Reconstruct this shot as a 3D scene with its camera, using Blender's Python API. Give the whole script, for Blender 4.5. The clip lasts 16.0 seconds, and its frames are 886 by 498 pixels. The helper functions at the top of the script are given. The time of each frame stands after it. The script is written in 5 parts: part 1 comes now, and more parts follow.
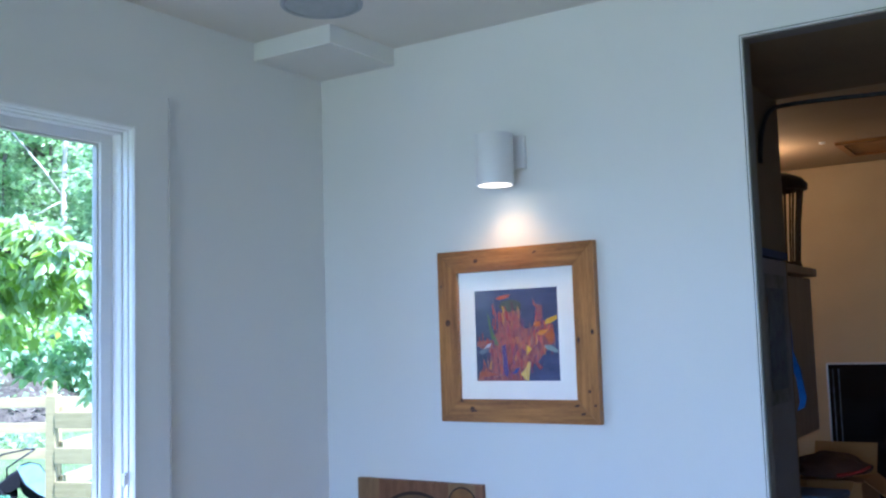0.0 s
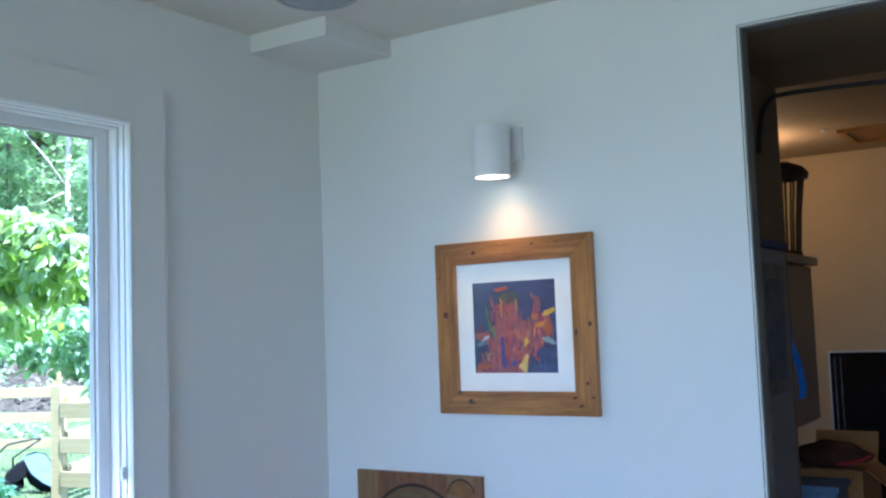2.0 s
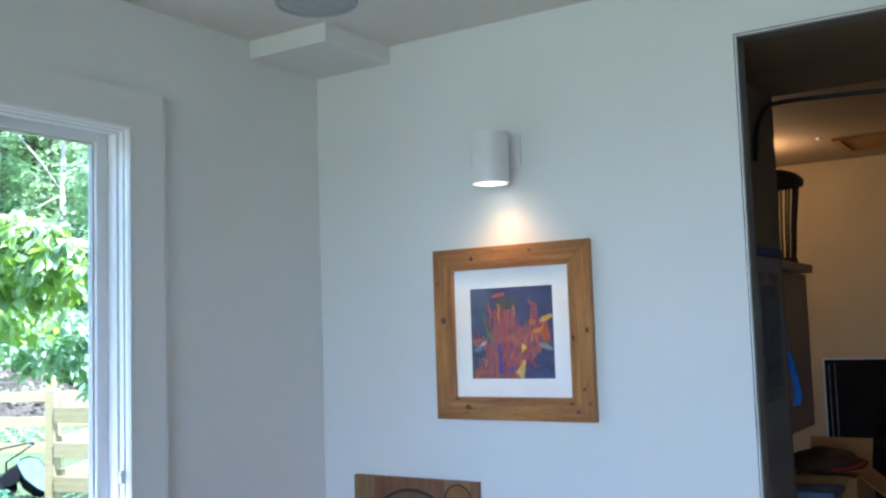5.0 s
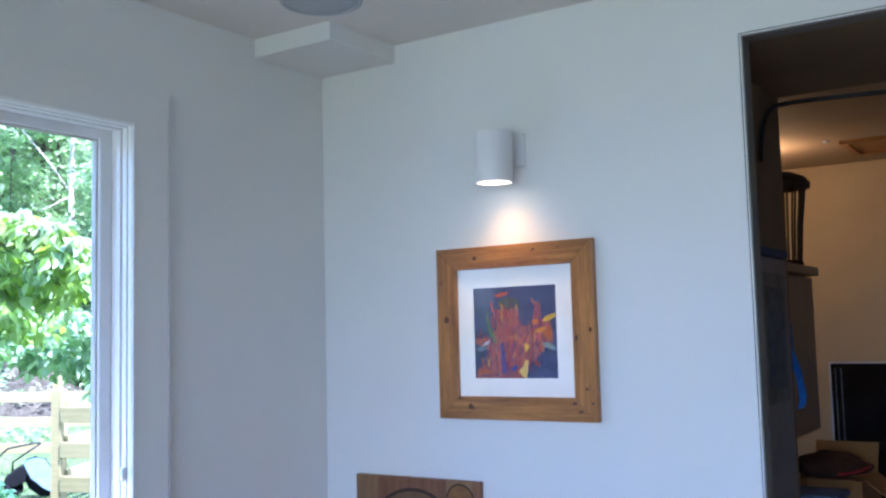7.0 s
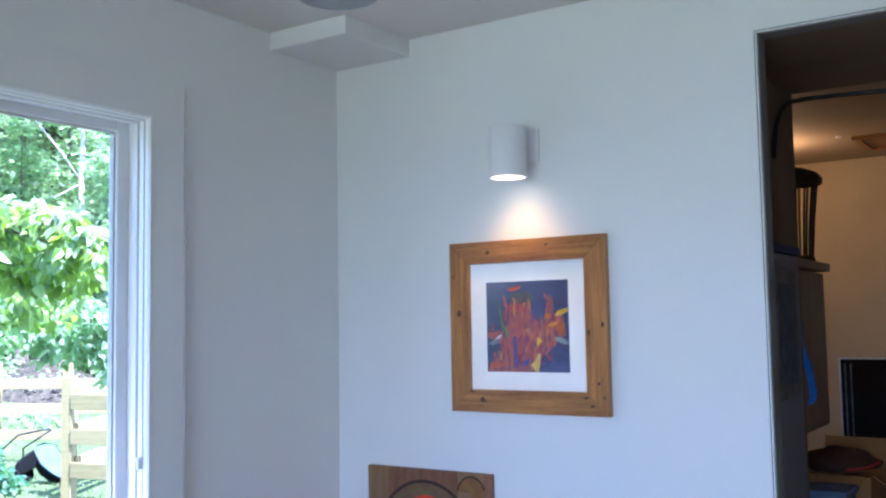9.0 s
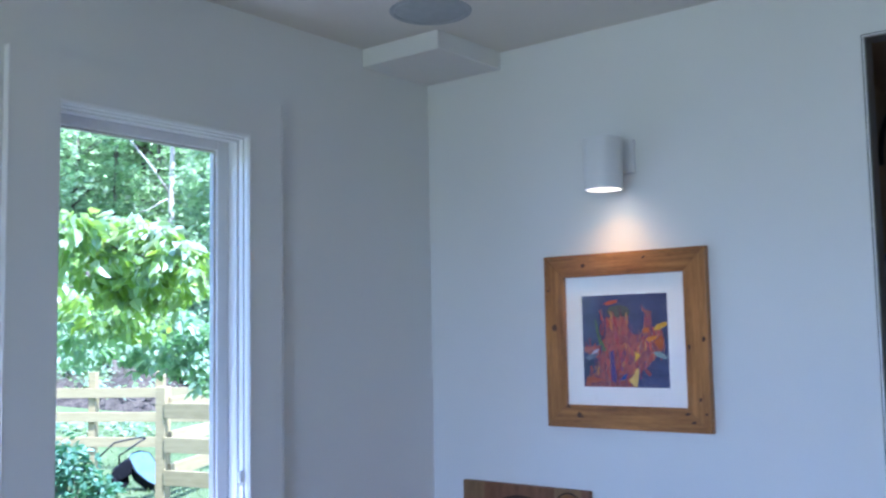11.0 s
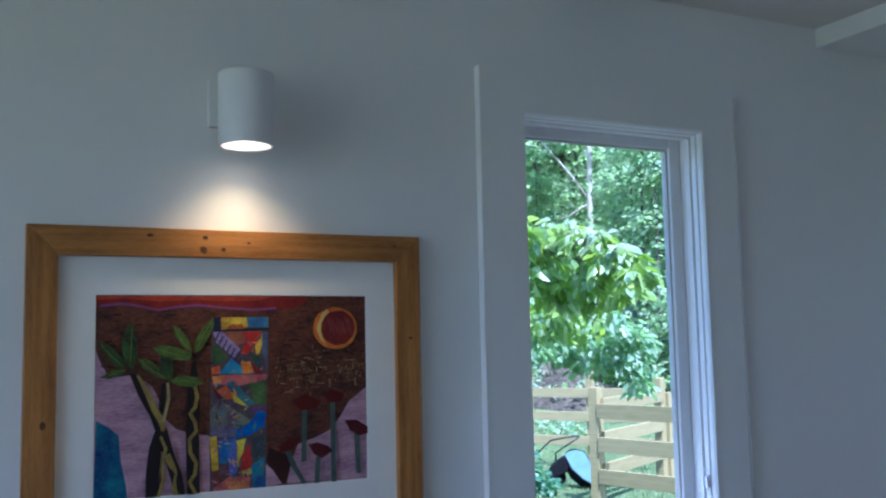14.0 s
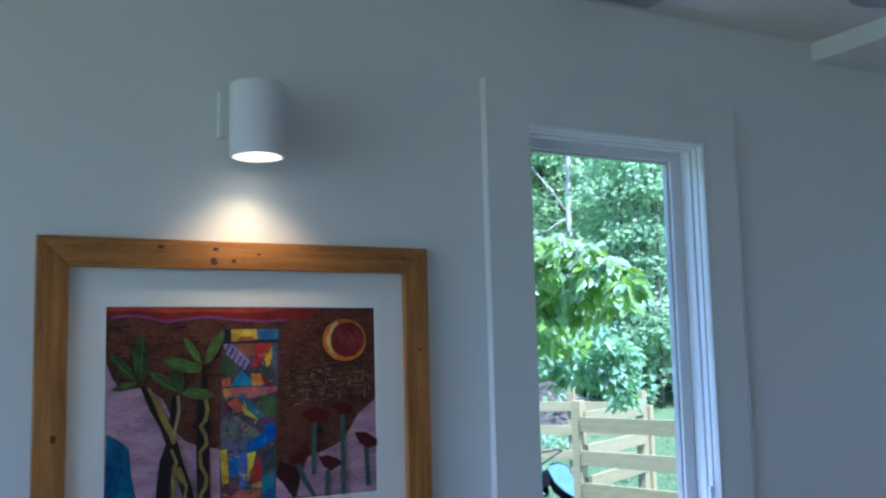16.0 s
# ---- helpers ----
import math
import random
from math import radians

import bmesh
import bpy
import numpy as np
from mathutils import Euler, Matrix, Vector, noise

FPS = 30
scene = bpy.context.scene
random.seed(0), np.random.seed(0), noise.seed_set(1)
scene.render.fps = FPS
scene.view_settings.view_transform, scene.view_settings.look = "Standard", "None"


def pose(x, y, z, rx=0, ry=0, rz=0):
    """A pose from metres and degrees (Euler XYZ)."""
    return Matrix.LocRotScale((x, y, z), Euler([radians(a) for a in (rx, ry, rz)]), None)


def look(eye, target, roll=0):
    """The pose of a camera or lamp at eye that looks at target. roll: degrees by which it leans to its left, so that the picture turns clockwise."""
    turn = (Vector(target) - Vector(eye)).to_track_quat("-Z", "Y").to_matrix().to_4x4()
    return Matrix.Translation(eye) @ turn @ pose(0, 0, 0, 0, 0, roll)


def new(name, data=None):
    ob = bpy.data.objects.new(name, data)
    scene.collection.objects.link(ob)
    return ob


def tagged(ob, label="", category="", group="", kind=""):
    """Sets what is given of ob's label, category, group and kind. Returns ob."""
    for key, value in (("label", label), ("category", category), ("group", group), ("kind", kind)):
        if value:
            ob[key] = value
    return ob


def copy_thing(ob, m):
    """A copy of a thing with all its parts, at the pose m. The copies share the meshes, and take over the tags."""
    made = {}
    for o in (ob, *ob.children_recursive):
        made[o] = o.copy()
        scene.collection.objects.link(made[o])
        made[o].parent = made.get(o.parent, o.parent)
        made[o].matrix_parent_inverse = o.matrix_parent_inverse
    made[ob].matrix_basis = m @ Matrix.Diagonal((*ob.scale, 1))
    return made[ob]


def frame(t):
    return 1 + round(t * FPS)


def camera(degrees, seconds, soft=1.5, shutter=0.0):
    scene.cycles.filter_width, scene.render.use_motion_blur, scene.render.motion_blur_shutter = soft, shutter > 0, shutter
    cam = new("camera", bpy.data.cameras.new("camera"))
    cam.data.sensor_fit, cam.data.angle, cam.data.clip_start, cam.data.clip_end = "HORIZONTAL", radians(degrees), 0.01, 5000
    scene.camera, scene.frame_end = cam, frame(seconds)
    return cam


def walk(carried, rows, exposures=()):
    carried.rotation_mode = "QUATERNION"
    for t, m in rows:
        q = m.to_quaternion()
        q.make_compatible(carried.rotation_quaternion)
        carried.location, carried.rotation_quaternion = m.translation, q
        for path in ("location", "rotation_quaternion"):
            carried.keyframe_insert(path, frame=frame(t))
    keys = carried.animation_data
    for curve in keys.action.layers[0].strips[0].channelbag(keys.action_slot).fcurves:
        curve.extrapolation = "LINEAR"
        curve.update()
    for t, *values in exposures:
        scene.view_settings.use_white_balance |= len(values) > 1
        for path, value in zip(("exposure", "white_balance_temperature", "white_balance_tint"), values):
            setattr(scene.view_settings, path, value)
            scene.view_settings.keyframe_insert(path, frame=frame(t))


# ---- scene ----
cam = camera(49.1, 16.0, 2.3, 0.22)
PATH = [
    (0, (2.424, -2.899, 1.355), (1.342, -1.227, 1.537), -1.8),
    (0.5, (2.446, -2.884, 1.375), (1.353, -1.218, 1.543), -2.2),
    (1, (2.442, -2.883, 1.373), (1.356, -1.211, 1.529), -2.4),
    (1.5, (2.44, -2.881, 1.376), (1.352, -1.209, 1.525), -2.4),
    (2, (2.442, -2.88, 1.372), (1.35, -1.212, 1.528), -2.1),
    (2.5, (2.434, -2.886, 1.376), (1.362, -1.206, 1.536), -2.1),
    (3, (2.449, -2.89, 1.372), (1.367, -1.217, 1.54), -1.7),
    (3.5, (2.459, -2.877, 1.367), (1.366, -1.21, 1.532), -1.8),
    (4, (2.438, -2.899, 1.369), (1.36, -1.223, 1.536), -1.8),
    (6.5, (2.448, -2.899, 1.373), (1.353, -1.235, 1.542), -1.8),
    (7, (2.449, -2.886, 1.355), (1.354, -1.221, 1.531), -1.5),
    (7.5, (2.446, -2.891, 1.373), (1.353, -1.224, 1.543), -1.5),
    (8, (2.446, -2.898, 1.371), (1.347, -1.235, 1.532), -1.2),
    (10.5, (2.424, -2.927, 1.365), (1.283, -1.292, 1.527), -1.3),
    (11, (2.398, -2.93, 1.387), (1.156, -1.372, 1.564), -1.1),
    (11.5, (2.373, -2.943, 1.379), (0.974, -1.523, 1.542), -1.2),
    (12, (2.339, -2.965, 1.38), (0.767, -1.744, 1.573), -1.1),
    (12.5, (2.307, -2.974, 1.386), (0.627, -1.909, 1.595), -1.4),
    (13, (2.3, -2.987, 1.388), (0.565, -2.017, 1.609), -1.2),
    (13.5, (2.296, -2.998, 1.391), (0.532, -2.08, 1.606), -0.8),
    (14, (2.292, -3.004, 1.387), (0.522, -2.095, 1.585), -1.2),
    (14.5, (2.289, -3.011, 1.385), (0.519, -2.101, 1.58), -0.9),
    (15, (2.286, -3.024, 1.386), (0.52, -2.103, 1.563), -0.2),
    (15.5, (2.278, -3.045, 1.385), (0.543, -2.067, 1.565), -1.0),
    (16, (2.254, -3.075, 1.382), (0.508, -2.125, 1.608), -1.4),
]
EXPO = [(0, 2.92, 4600, 17.5), (0.5, 2.96, 4740, 18.5), (1, 2.94, 5320, 17.5), (1.5, 2.94, 5120, 20.5), (2.0, 2.92, 4700, 13.5), (2.5, 2.93, 4650, 18.5), (3.0, 2.93, 4850, 7.5), (3.5, 2.94, 4700, 20.5), (4.0, 2.97, 5000, 9.5), (6.5, 2.98, 4820, 22.5), (8, 3.04, 4820, 21.5), (10.5, 2.85, 4720, 23.5), (11, 2.64, 4650, 22.5), (11.5, 2.42, 4600, 22.5), (12, 2.54, 4660, 25.5), (12.5, 2.24, 4920, 18.5), (13, 2.05, 5040, 14), (13.5, 2.03, 4790, 15), (14, 2.01, 4540, 17), (14.5, 2.18, 4620, 10), (15.0, 2.18, 5770, 3), (15.5, 2.18, 5870, 3), (16, 2.12, 4380, 13)]
walk(cam, [(t, look(eye, target, roll)) for t, eye, target, roll in PATH], EXPO)

# ---- world, sun, large lights ----
SUN_TO = Vector((0.58, -0.06, 1.0)).normalized()
world = bpy.data.worlds.new("sky")
scene.world = world
world.use_nodes = True
wn, wl = world.node_tree.nodes, world.node_tree.links
sky = wn.new("ShaderNodeTexSky")
sky.sky_type = "NISHITA"
sky.sun_disc = False
sky.sun_elevation = math.asin(SUN_TO.z)
sky.sun_rotation = math.atan2(SUN_TO.x, SUN_TO.y)
wl.new(sky.outputs["Color"], wn["Background"].inputs["Color"])
wn["Background"].inputs["Strength"].default_value = 0.15

sun = new("sun", bpy.data.lights.new("sun", "SUN"))
sun.data.energy, sun.data.angle, sun.data.color = 3.7, radians(0.6), (1.0, 0.975, 0.91)
sun.matrix_world = look(SUN_TO * 30, (0, 0, 0))


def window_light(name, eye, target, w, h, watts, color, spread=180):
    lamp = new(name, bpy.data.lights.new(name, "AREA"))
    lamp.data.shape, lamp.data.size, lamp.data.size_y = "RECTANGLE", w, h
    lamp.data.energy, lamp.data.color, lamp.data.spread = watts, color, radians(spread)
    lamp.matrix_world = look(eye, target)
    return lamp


# skylight falls in through the south window; light off the sunny lawn rises through it
window_light("window_light_sky", (2.30, -6.42, 1.40), (2.30, -3.4, -1.1), 2.6, 1.8, 7.6, (0.57, 0.70, 1.0), 105)
window_light("window_light_lawn", (2.30, -6.415, 1.40), (2.30, -3.4, 3.9), 2.6, 1.8, 5.0, (1.0, 0.97, 0.52), 105)
# lamp added low in the narrow window's opening: lawn light to brighten its head
window_light("window_fill_west", (-0.13, -1.257, 0.69), (-0.05, -1.257, 2.0), 0.50, 0.08, 0.32, (1.0, 0.98, 0.95))

room_lamp = new("room_lamp_light", bpy.data.lights.new("room_lamp_light", "POINT"))
room_lamp.data.energy, room_lamp.data.color, room_lamp.data.shadow_soft_size = 1.75, (1.0, 0.56, 0.20), 0.05
room_lamp.location = (0.80, 3.12, 2.28)

# ---- materials ----
def nodes_of(name):
    m = bpy.data.materials.new(name)
    m.use_nodes = True
    return m, m.node_tree.nodes, m.node_tree.links, m.node_tree.nodes["Principled BSDF"]


def srgb(r, g, b):
    return tuple((c / 255 / 12.92) if c < 11 else ((c / 255 + 0.055) / 1.055) ** 2.4 for c in (r, g, b))


def surface(name, dark, light, rough=0.6, scale=6.0, stretch=(1, 1, 1), fine=60.0, bump=0.1, depth=0.002, metal=0.0, spec=0.4, by_piece=0.0, mix_fine=0.35):
    """A surface that drifts between two colours at a coarse and a fine scale, with a fine relief."""
    m, n, l, p = nodes_of(name)
    co = n.new("ShaderNodeTexCoord")
    mp = n.new("ShaderNodeMapping")
    mp.inputs["Scale"].default_value = stretch
    l.new(co.outputs["Object"], mp.inputs["Vector"])
    a = n.new("ShaderNodeTexNoise")
    a.inputs["Scale"].default_value, a.inputs["Detail"].default_value = scale, 4
    b = n.new("ShaderNodeTexNoise")
    b.inputs["Scale"].default_value, b.inputs["Detail"].default_value = fine, 3
    l.new(mp.outputs["Vector"], a.inputs["Vector"])
    l.new(mp.outputs["Vector"], b.inputs["Vector"])
    mix = n.new("ShaderNodeMix")
    mix.inputs[0].default_value = mix_fine
    l.new(a.outputs["Fac"], mix.inputs[2])
    l.new(b.outputs["Fac"], mix.inputs[3])
    ramp = n.new("ShaderNodeValToRGB")
    ramp.color_ramp.elements[0].position, ramp.color_ramp.elements[1].position = 0.32, 0.68
    ramp.color_ramp.elements[0].color, ramp.color_ramp.elements[1].color = (*dark, 1), (*light, 1)
    fac = mix.outputs[0]
    if by_piece:
        info = n.new("ShaderNodeObjectInfo")
        add = n.new("ShaderNodeMath")
        add.operation = "MULTIPLY_ADD"
        l.new(info.outputs["Random"], add.inputs[0])
        add.inputs[1].default_value = by_piece
        l.new(fac, add.inputs[2])
        fac = add.outputs[0]
    l.new(fac, ramp.inputs["Fac"])
    l.new(ramp.outputs["Color"], p.inputs["Base Color"])
    bp = n.new("ShaderNodeBump")
    bp.inputs["Strength"].default_value, bp.inputs["Distance"].default_value = bump, depth
    l.new(b.outputs["Fac"], bp.inputs["Height"])
    l.new(bp.outputs["Normal"], p.inputs["Normal"])
    p.inputs["Roughness"].default_value, p.inputs["Metallic"].default_value, p.inputs["Specular IOR Level"].default_value = rough, metal, spec
    return m


def paint(name, c, vary=0.12, rough=0.6, scale=30.0, fine=180.0, spec=0.3):
    """Brushed or printed colour on paper."""
    lo = (c[0] * (1 - 1.2 * vary), c[1] * (1 - 1.5 * vary), c[2] * (1 - 0.4 * vary))
    hi = (c[0] * (1 + 0.8 * vary), c[1] * (1 + 1.2 * vary), c[2] * (1 + 0.6 * vary))
    return surface(name, lo, tuple(min(1, v) for v in hi), rough, scale, (1, 1, 1), fine, 0.1, 0.0005, 0, spec)


def glow(name, c, strength):
    m, n, l, p = nodes_of(name)
    p.inputs["Base Color"].default_value = (0.9, 0.9, 0.88, 1)
    p.inputs["Emission Color"].default_value = (*c, 1)
    p.inputs["Emission Strength"].default_value = strength
    return m


def glass(name, ior=1.05, rough=0.0):
    m, n, l, p = nodes_of(name)
    p.inputs["Base Color"].default_value = (1, 1, 1, 1)
    p.inputs["Roughness"].default_value = rough
    p.inputs["Transmission Weight"].default_value = 1.0
    p.inputs["IOR"].default_value = ior
    return m


def foliage(name, shades, rough=0.45, through_part=0.35, glow_by=(1.7, 1.9, 0.6), shine=1.0):
    """Leaves: one of several greens by leaf, with light that passes through the blade."""
    m, n, l, p = nodes_of(name)
    geo = n.new("ShaderNodeNewGeometry")
    ramp = n.new("ShaderNodeValToRGB")
    el = ramp.color_ramp.elements
    while len(el) < len(shades):
        el.new(0.5)
    for i, c in enumerate(shades):
        el[i].position, el[i].color = i / (len(shades) - 1), (*c, 1)
    l.new(geo.outputs["Random Per Island"], ramp.inputs["Fac"])
    l.new(ramp.outputs["Color"], p.inputs["Base Color"])
    p.inputs["Roughness"].default_value, p.inputs["Specular IOR Level"].default_value = rough, shine
    tr = n.new("ShaderNodeBsdfTranslucent")
    warm = n.new("ShaderNodeMix")
    warm.data_type, warm.blend_type = "RGBA", "MULTIPLY"
    warm.inputs[0].default_value = 1.0
    warm.inputs[7].default_value = (*glow_by, 1)
    l.new(ramp.outputs["Color"], warm.inputs[6])
    l.new(warm.outputs[2], tr.inputs["Color"])
    ms = n.new("ShaderNodeMixShader")
    ms.inputs[0].default_value = through_part
    l.new(p.outputs[0], ms.inputs[1])
    l.new(tr.outputs[0], ms.inputs[2])
    l.new(ms.outputs[0], n["Material Output"].inputs["Surface"])
    return m


WALL = surface("white_wall_paint", (0.76, 0.765, 0.76), (0.80, 0.80, 0.79), 0.55, 1.3, (1, 1, 1), 220, 0.12, 0.001, 0, 0.35, mix_fine=0.3)
CEILING = surface("white_ceiling_paint", (0.70, 0.68, 0.63), (0.75, 0.73, 0.68), 0.8, 1.5, (1, 1, 1), 160, 0.15, 0.001, 0, 0.2)
TRIM = surface("white_gloss_trim", (0.84, 0.84, 0.85), (0.88, 0.88, 0.88), 0.35, 4, (1, 1, 1), 120, 0.05, 0.0006)
SASH = surface("white_vinyl_sash", (0.76, 0.76, 0.77), (0.82, 0.82, 0.83), 0.4, 4, (1, 1, 1), 140, 0.04, 0.0005)
FLOOR = surface("oak_floor", (0.30, 0.19, 0.10), (0.46, 0.31, 0.17), 0.4, 4, (1, 10, 1), 60, 0.1, 0.001)
PINE = surface("stained_pine", (0.115, 0.040, 0.008), (0.45, 0.20, 0.042), 0.40, 2.6, (1.4, 18, 18), 30, 0.12, 0.0008, 0, 0.4, 0.1)
KNOT = surface("dark_knot", (0.035, 0.014, 0.006), (0.12, 0.05, 0.02), 0.5, 120, (1, 1, 1), 300, 0.1, 0.0005)
MAT = surface("white_mat_board", (0.78, 0.77, 0.74), (0.83, 0.82, 0.79), 0.85, 9, (1, 1, 1), 300, 0.08, 0.0004, 0, 0.2)
MAT_CUT = surface("mat_board_cut_edge", (0.82, 0.82, 0.80), (0.86, 0.86, 0.84), 0.9)
PLATE = surface("white_powder_coat", (0.76, 0.76, 0.78), (0.80, 0.80, 0.81), 0.38, 12, (1, 1, 1), 400, 0.08, 0.0003)
GREY_GRILLE = surface("grey_speaker_grille", (0.36, 0.39, 0.41), (0.44, 0.47, 0.49), 0.6, 30, (1, 1, 1), 500, 0.3, 0.001)
BULB = glow("lamp_lens", (1.0, 0.74, 0.42), 1.0)
DARK_GAP = surface("dark_joint", (0.05, 0.05, 0.055), (0.09, 0.09, 0.10), 0.8)
SEAL = surface("grey_glazing_seal", (0.46, 0.44, 0.41), (0.54, 0.52, 0.49), 0.6)
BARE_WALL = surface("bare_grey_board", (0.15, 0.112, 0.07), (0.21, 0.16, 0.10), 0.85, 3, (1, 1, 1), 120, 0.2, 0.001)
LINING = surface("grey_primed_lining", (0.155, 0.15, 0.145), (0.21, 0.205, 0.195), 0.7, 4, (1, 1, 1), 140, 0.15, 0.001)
BEIGE = surface("beige_wall_paint", (0.40, 0.305, 0.17), (0.48, 0.37, 0.215), 0.7, 2, (1, 1, 1), 200, 0.12, 0.001)
TAN_CEIL = surface("tan_ceiling_paint", (0.36, 0.28, 0.19), (0.43, 0.34, 0.24), 0.8, 2, (1, 1, 1), 160, 0.12, 0.001)
BLACK_METAL = surface("black_iron", (0.012, 0.012, 0.013), (0.03, 0.03, 0.032), 0.45, 40, (1, 1, 1), 200, 0.2, 0.001, 0.6)
RUSTY = surface("rusty_dark_iron", (0.014, 0.009, 0.006), (0.045, 0.026, 0.014), 0.6, 40, (1, 1, 1), 200, 0.3, 0.001, 0.2)
CABLE = surface("black_rubber", (0.012, 0.013, 0.015), (0.03, 0.03, 0.034), 0.6, 30)
TYRE = surface("black_tyre_rubber", (0.004, 0.004, 0.005), (0.010, 0.010, 0.011), 0.8, 30, (1, 1, 1), 60, 0.1, 0.001, 0, 0.08)
GREY_PAINT = surface("grey_cabinet_paint", (0.15, 0.155, 0.185), (0.20, 0.205, 0.24), 0.5, 4)
GREY_DARK = surface("dark_grey_print", (0.04, 0.045, 0.05), (0.17, 0.18, 0.20), 0.5, 14, (1, 1, 1), 60)
DARK_BLUE = surface("dark_blue_tape", (0.012, 0.03, 0.09), (0.025, 0.05, 0.14), 0.6, 30)
BLUE_TAPE = surface("blue_tape", (0.02, 0.10, 0.42), (0.03, 0.16, 0.58), 0.6, 30)
OAK_PANEL = surface("pale_oak_panel", (0.25, 0.19, 0.15), (0.33, 0.255, 0.20), 0.5, 3, (8, 8, 0.8), 60, 0.1, 0.001)
BLACK_GLASS = surface("black_screen", (0.006, 0.006, 0.007), (0.012, 0.012, 0.013), 0.12, 4, (1, 1, 1), 80, 0.0, 0.0)
SILVER = surface("brushed_aluminium", (0.50, 0.50, 0.50), (0.62, 0.62, 0.62), 0.35, 8, (1, 1, 30), 120, 0.05, 0.0005, 0.9)
CARDBOARD = surface("cardboard", (0.27, 0.137, 0.042), (0.36, 0.19, 0.062), 0.85, 5, (1, 1, 1), 150, 0.15, 0.001)
BROWN_CLOTH = surface("dark_brown_cloth", (0.03, 0.012, 0.007), (0.075, 0.03, 0.015), 0.9, 9, (1, 1, 1), 200, 0.5, 0.003)
RED_CLOTH = surface("red_cloth_edge", (0.25, 0.02, 0.015), (0.42, 0.04, 0.03), 0.9, 20)
BLUE_BIN = surface("pale_blue_plastic", (0.05, 0.10, 0.20), (0.16, 0.22, 0.32), 0.5, 14)
FENCE_WOOD = surface("pale_new_timber", (0.208, 0.162, 0.070), (0.288, 0.230, 0.108), 0.75, 3.0, (1, 9, 9), 40, 0.2, 0.002, 0, 0.2, 0.15)
BARK = surface("brown_bark", (0.09, 0.075, 0.055), (0.18, 0.15, 0.11), 0.9, 6, (4, 4, 1), 40, 0.6, 0.02)
PALE_BARK = surface("pale_grey_bark", (0.30, 0.26, 0.20), (0.42, 0.37, 0.30), 0.85, 4, (3, 3, 1), 40, 0.3, 0.01)
LAWN = surface("lawn_soil_and_grass", (0.055, 0.082, 0.031), (0.106, 0.135, 0.053), 0.95, 0.9, (1, 1, 1), 14, 0.6, 0.03, 0, 0.1, mix_fine=0.5)
MULCH = surface("brown_brush_and_mulch", (0.020, 0.016, 0.012), (0.105, 0.086, 0.064), 0.95, 5, (1, 1, 1), 22, 0.8, 0.05, 0, 0.1)
TRAY_BLUE = surface("pale_blue_tray", (0.065, 0.115, 0.13), (0.10, 0.16, 0.175), 0.75, 5, (1, 1, 1), 60, 0.1, 0.002, 0, 0.15)
LEAF_NEAR = foliage("broad_leaf", [(0.106, 0.185, 0.05), (0.164, 0.255, 0.06), (0.23, 0.33, 0.08), (0.22, 0.315, 0.17), (0.326, 0.41, 0.32)], 0.40, 0.48, (1.75, 1.72, 0.5), 0.6)
# sun and sky glare on the bough tops, put in as pale greens
LEAF_SUNLIT = foliage("sunlit_top_leaf", [(0.20, 0.28, 0.12), (0.32, 0.38, 0.25), (0.40, 0.44, 0.34)], 0.30, 0.35, (1.5, 1.5, 0.8))
LEAF_MID = foliage("shade_leaf", [(0.15, 0.23, 0.145), (0.235, 0.315, 0.21), (0.33, 0.40, 0.31)], 0.50, 0.45, (1.5, 1.8, 0.8), 0.5)
# shrub greens set darker, with the shade it stands in put into the colour
LEAF_SHRUB = foliage("shaded_shrub_leaf", [(0.0425, 0.115, 0.065), (0.0765, 0.165, 0.095), (0.111, 0.215, 0.125)], 0.45, 0.35, (1.4, 1.7, 0.8), 0.6)
# far greens lightened and greyed in colour to stand in for distance haze
LEAF_HAZY = foliage("hazy_woodland_leaf", [(0.17, 0.24, 0.145), (0.235, 0.30, 0.19), (0.30, 0.36, 0.25), (0.37, 0.42, 0.33)], 0.7, 0.60, (1.72, 1.88, 1.28), 0.4)
GRASS = foliage("grass_blade", [(0.074, 0.12, 0.040), (0.120, 0.168, 0.060), (0.19, 0.22, 0.090)], 0.6, 0.3, (1.3, 1.5, 0.8))
PANE = glass("window_glass")
PICTURE_GLASS = glass("picture_glass", 1.2, 0.06)


# ---- mesh helpers ----
def thing(name, m, label, category, group="", kind=""):
    ob = new(name)
    ob.empty_display_size = 0.05
    ob.matrix_basis = m
    return tagged(ob, label, category, group, kind)


def mesh_of(name, bm, material, smooth=False):
    me = bpy.data.meshes.new(name)
    bm.to_mesh(me)
    bm.free()
    me.materials.append(material)
    if smooth:
        for poly in me.polygons:
            poly.use_smooth = True
    return me


def part(name, bm, material, parent, label="", m=None, smooth=False):
    ob = new(name, mesh_of(name, bm, material, smooth))
    ob.parent = parent
    if m is not None:
        ob.matrix_basis = m
    return tagged(ob, label)


def structure(name, bm, material, label, category, smooth=False):
    return tagged(new(name, mesh_of(name, bm, material, smooth)), label, category, "", "structure")


def add_box(bm, lo, hi, bevel=0.0, seg=2):
    made = bmesh.ops.create_cube(bm, size=1.0)
    vs = made["verts"]
    for v in vs:
        v.co = Vector([(a + b) / 2 + c * (b - a) for a, b, c in zip(lo, hi, v.co)])
    if bevel:
        es = list({e for v in vs for e in v.link_edges})
        bmesh.ops.bevel(bm, geom=es, offset=bevel, segments=seg, profile=0.6, affect="EDGES")
    return bm


def box(lo, hi, bevel=0.0, seg=2):
    return add_box(bmesh.new(), lo, hi, bevel, seg)


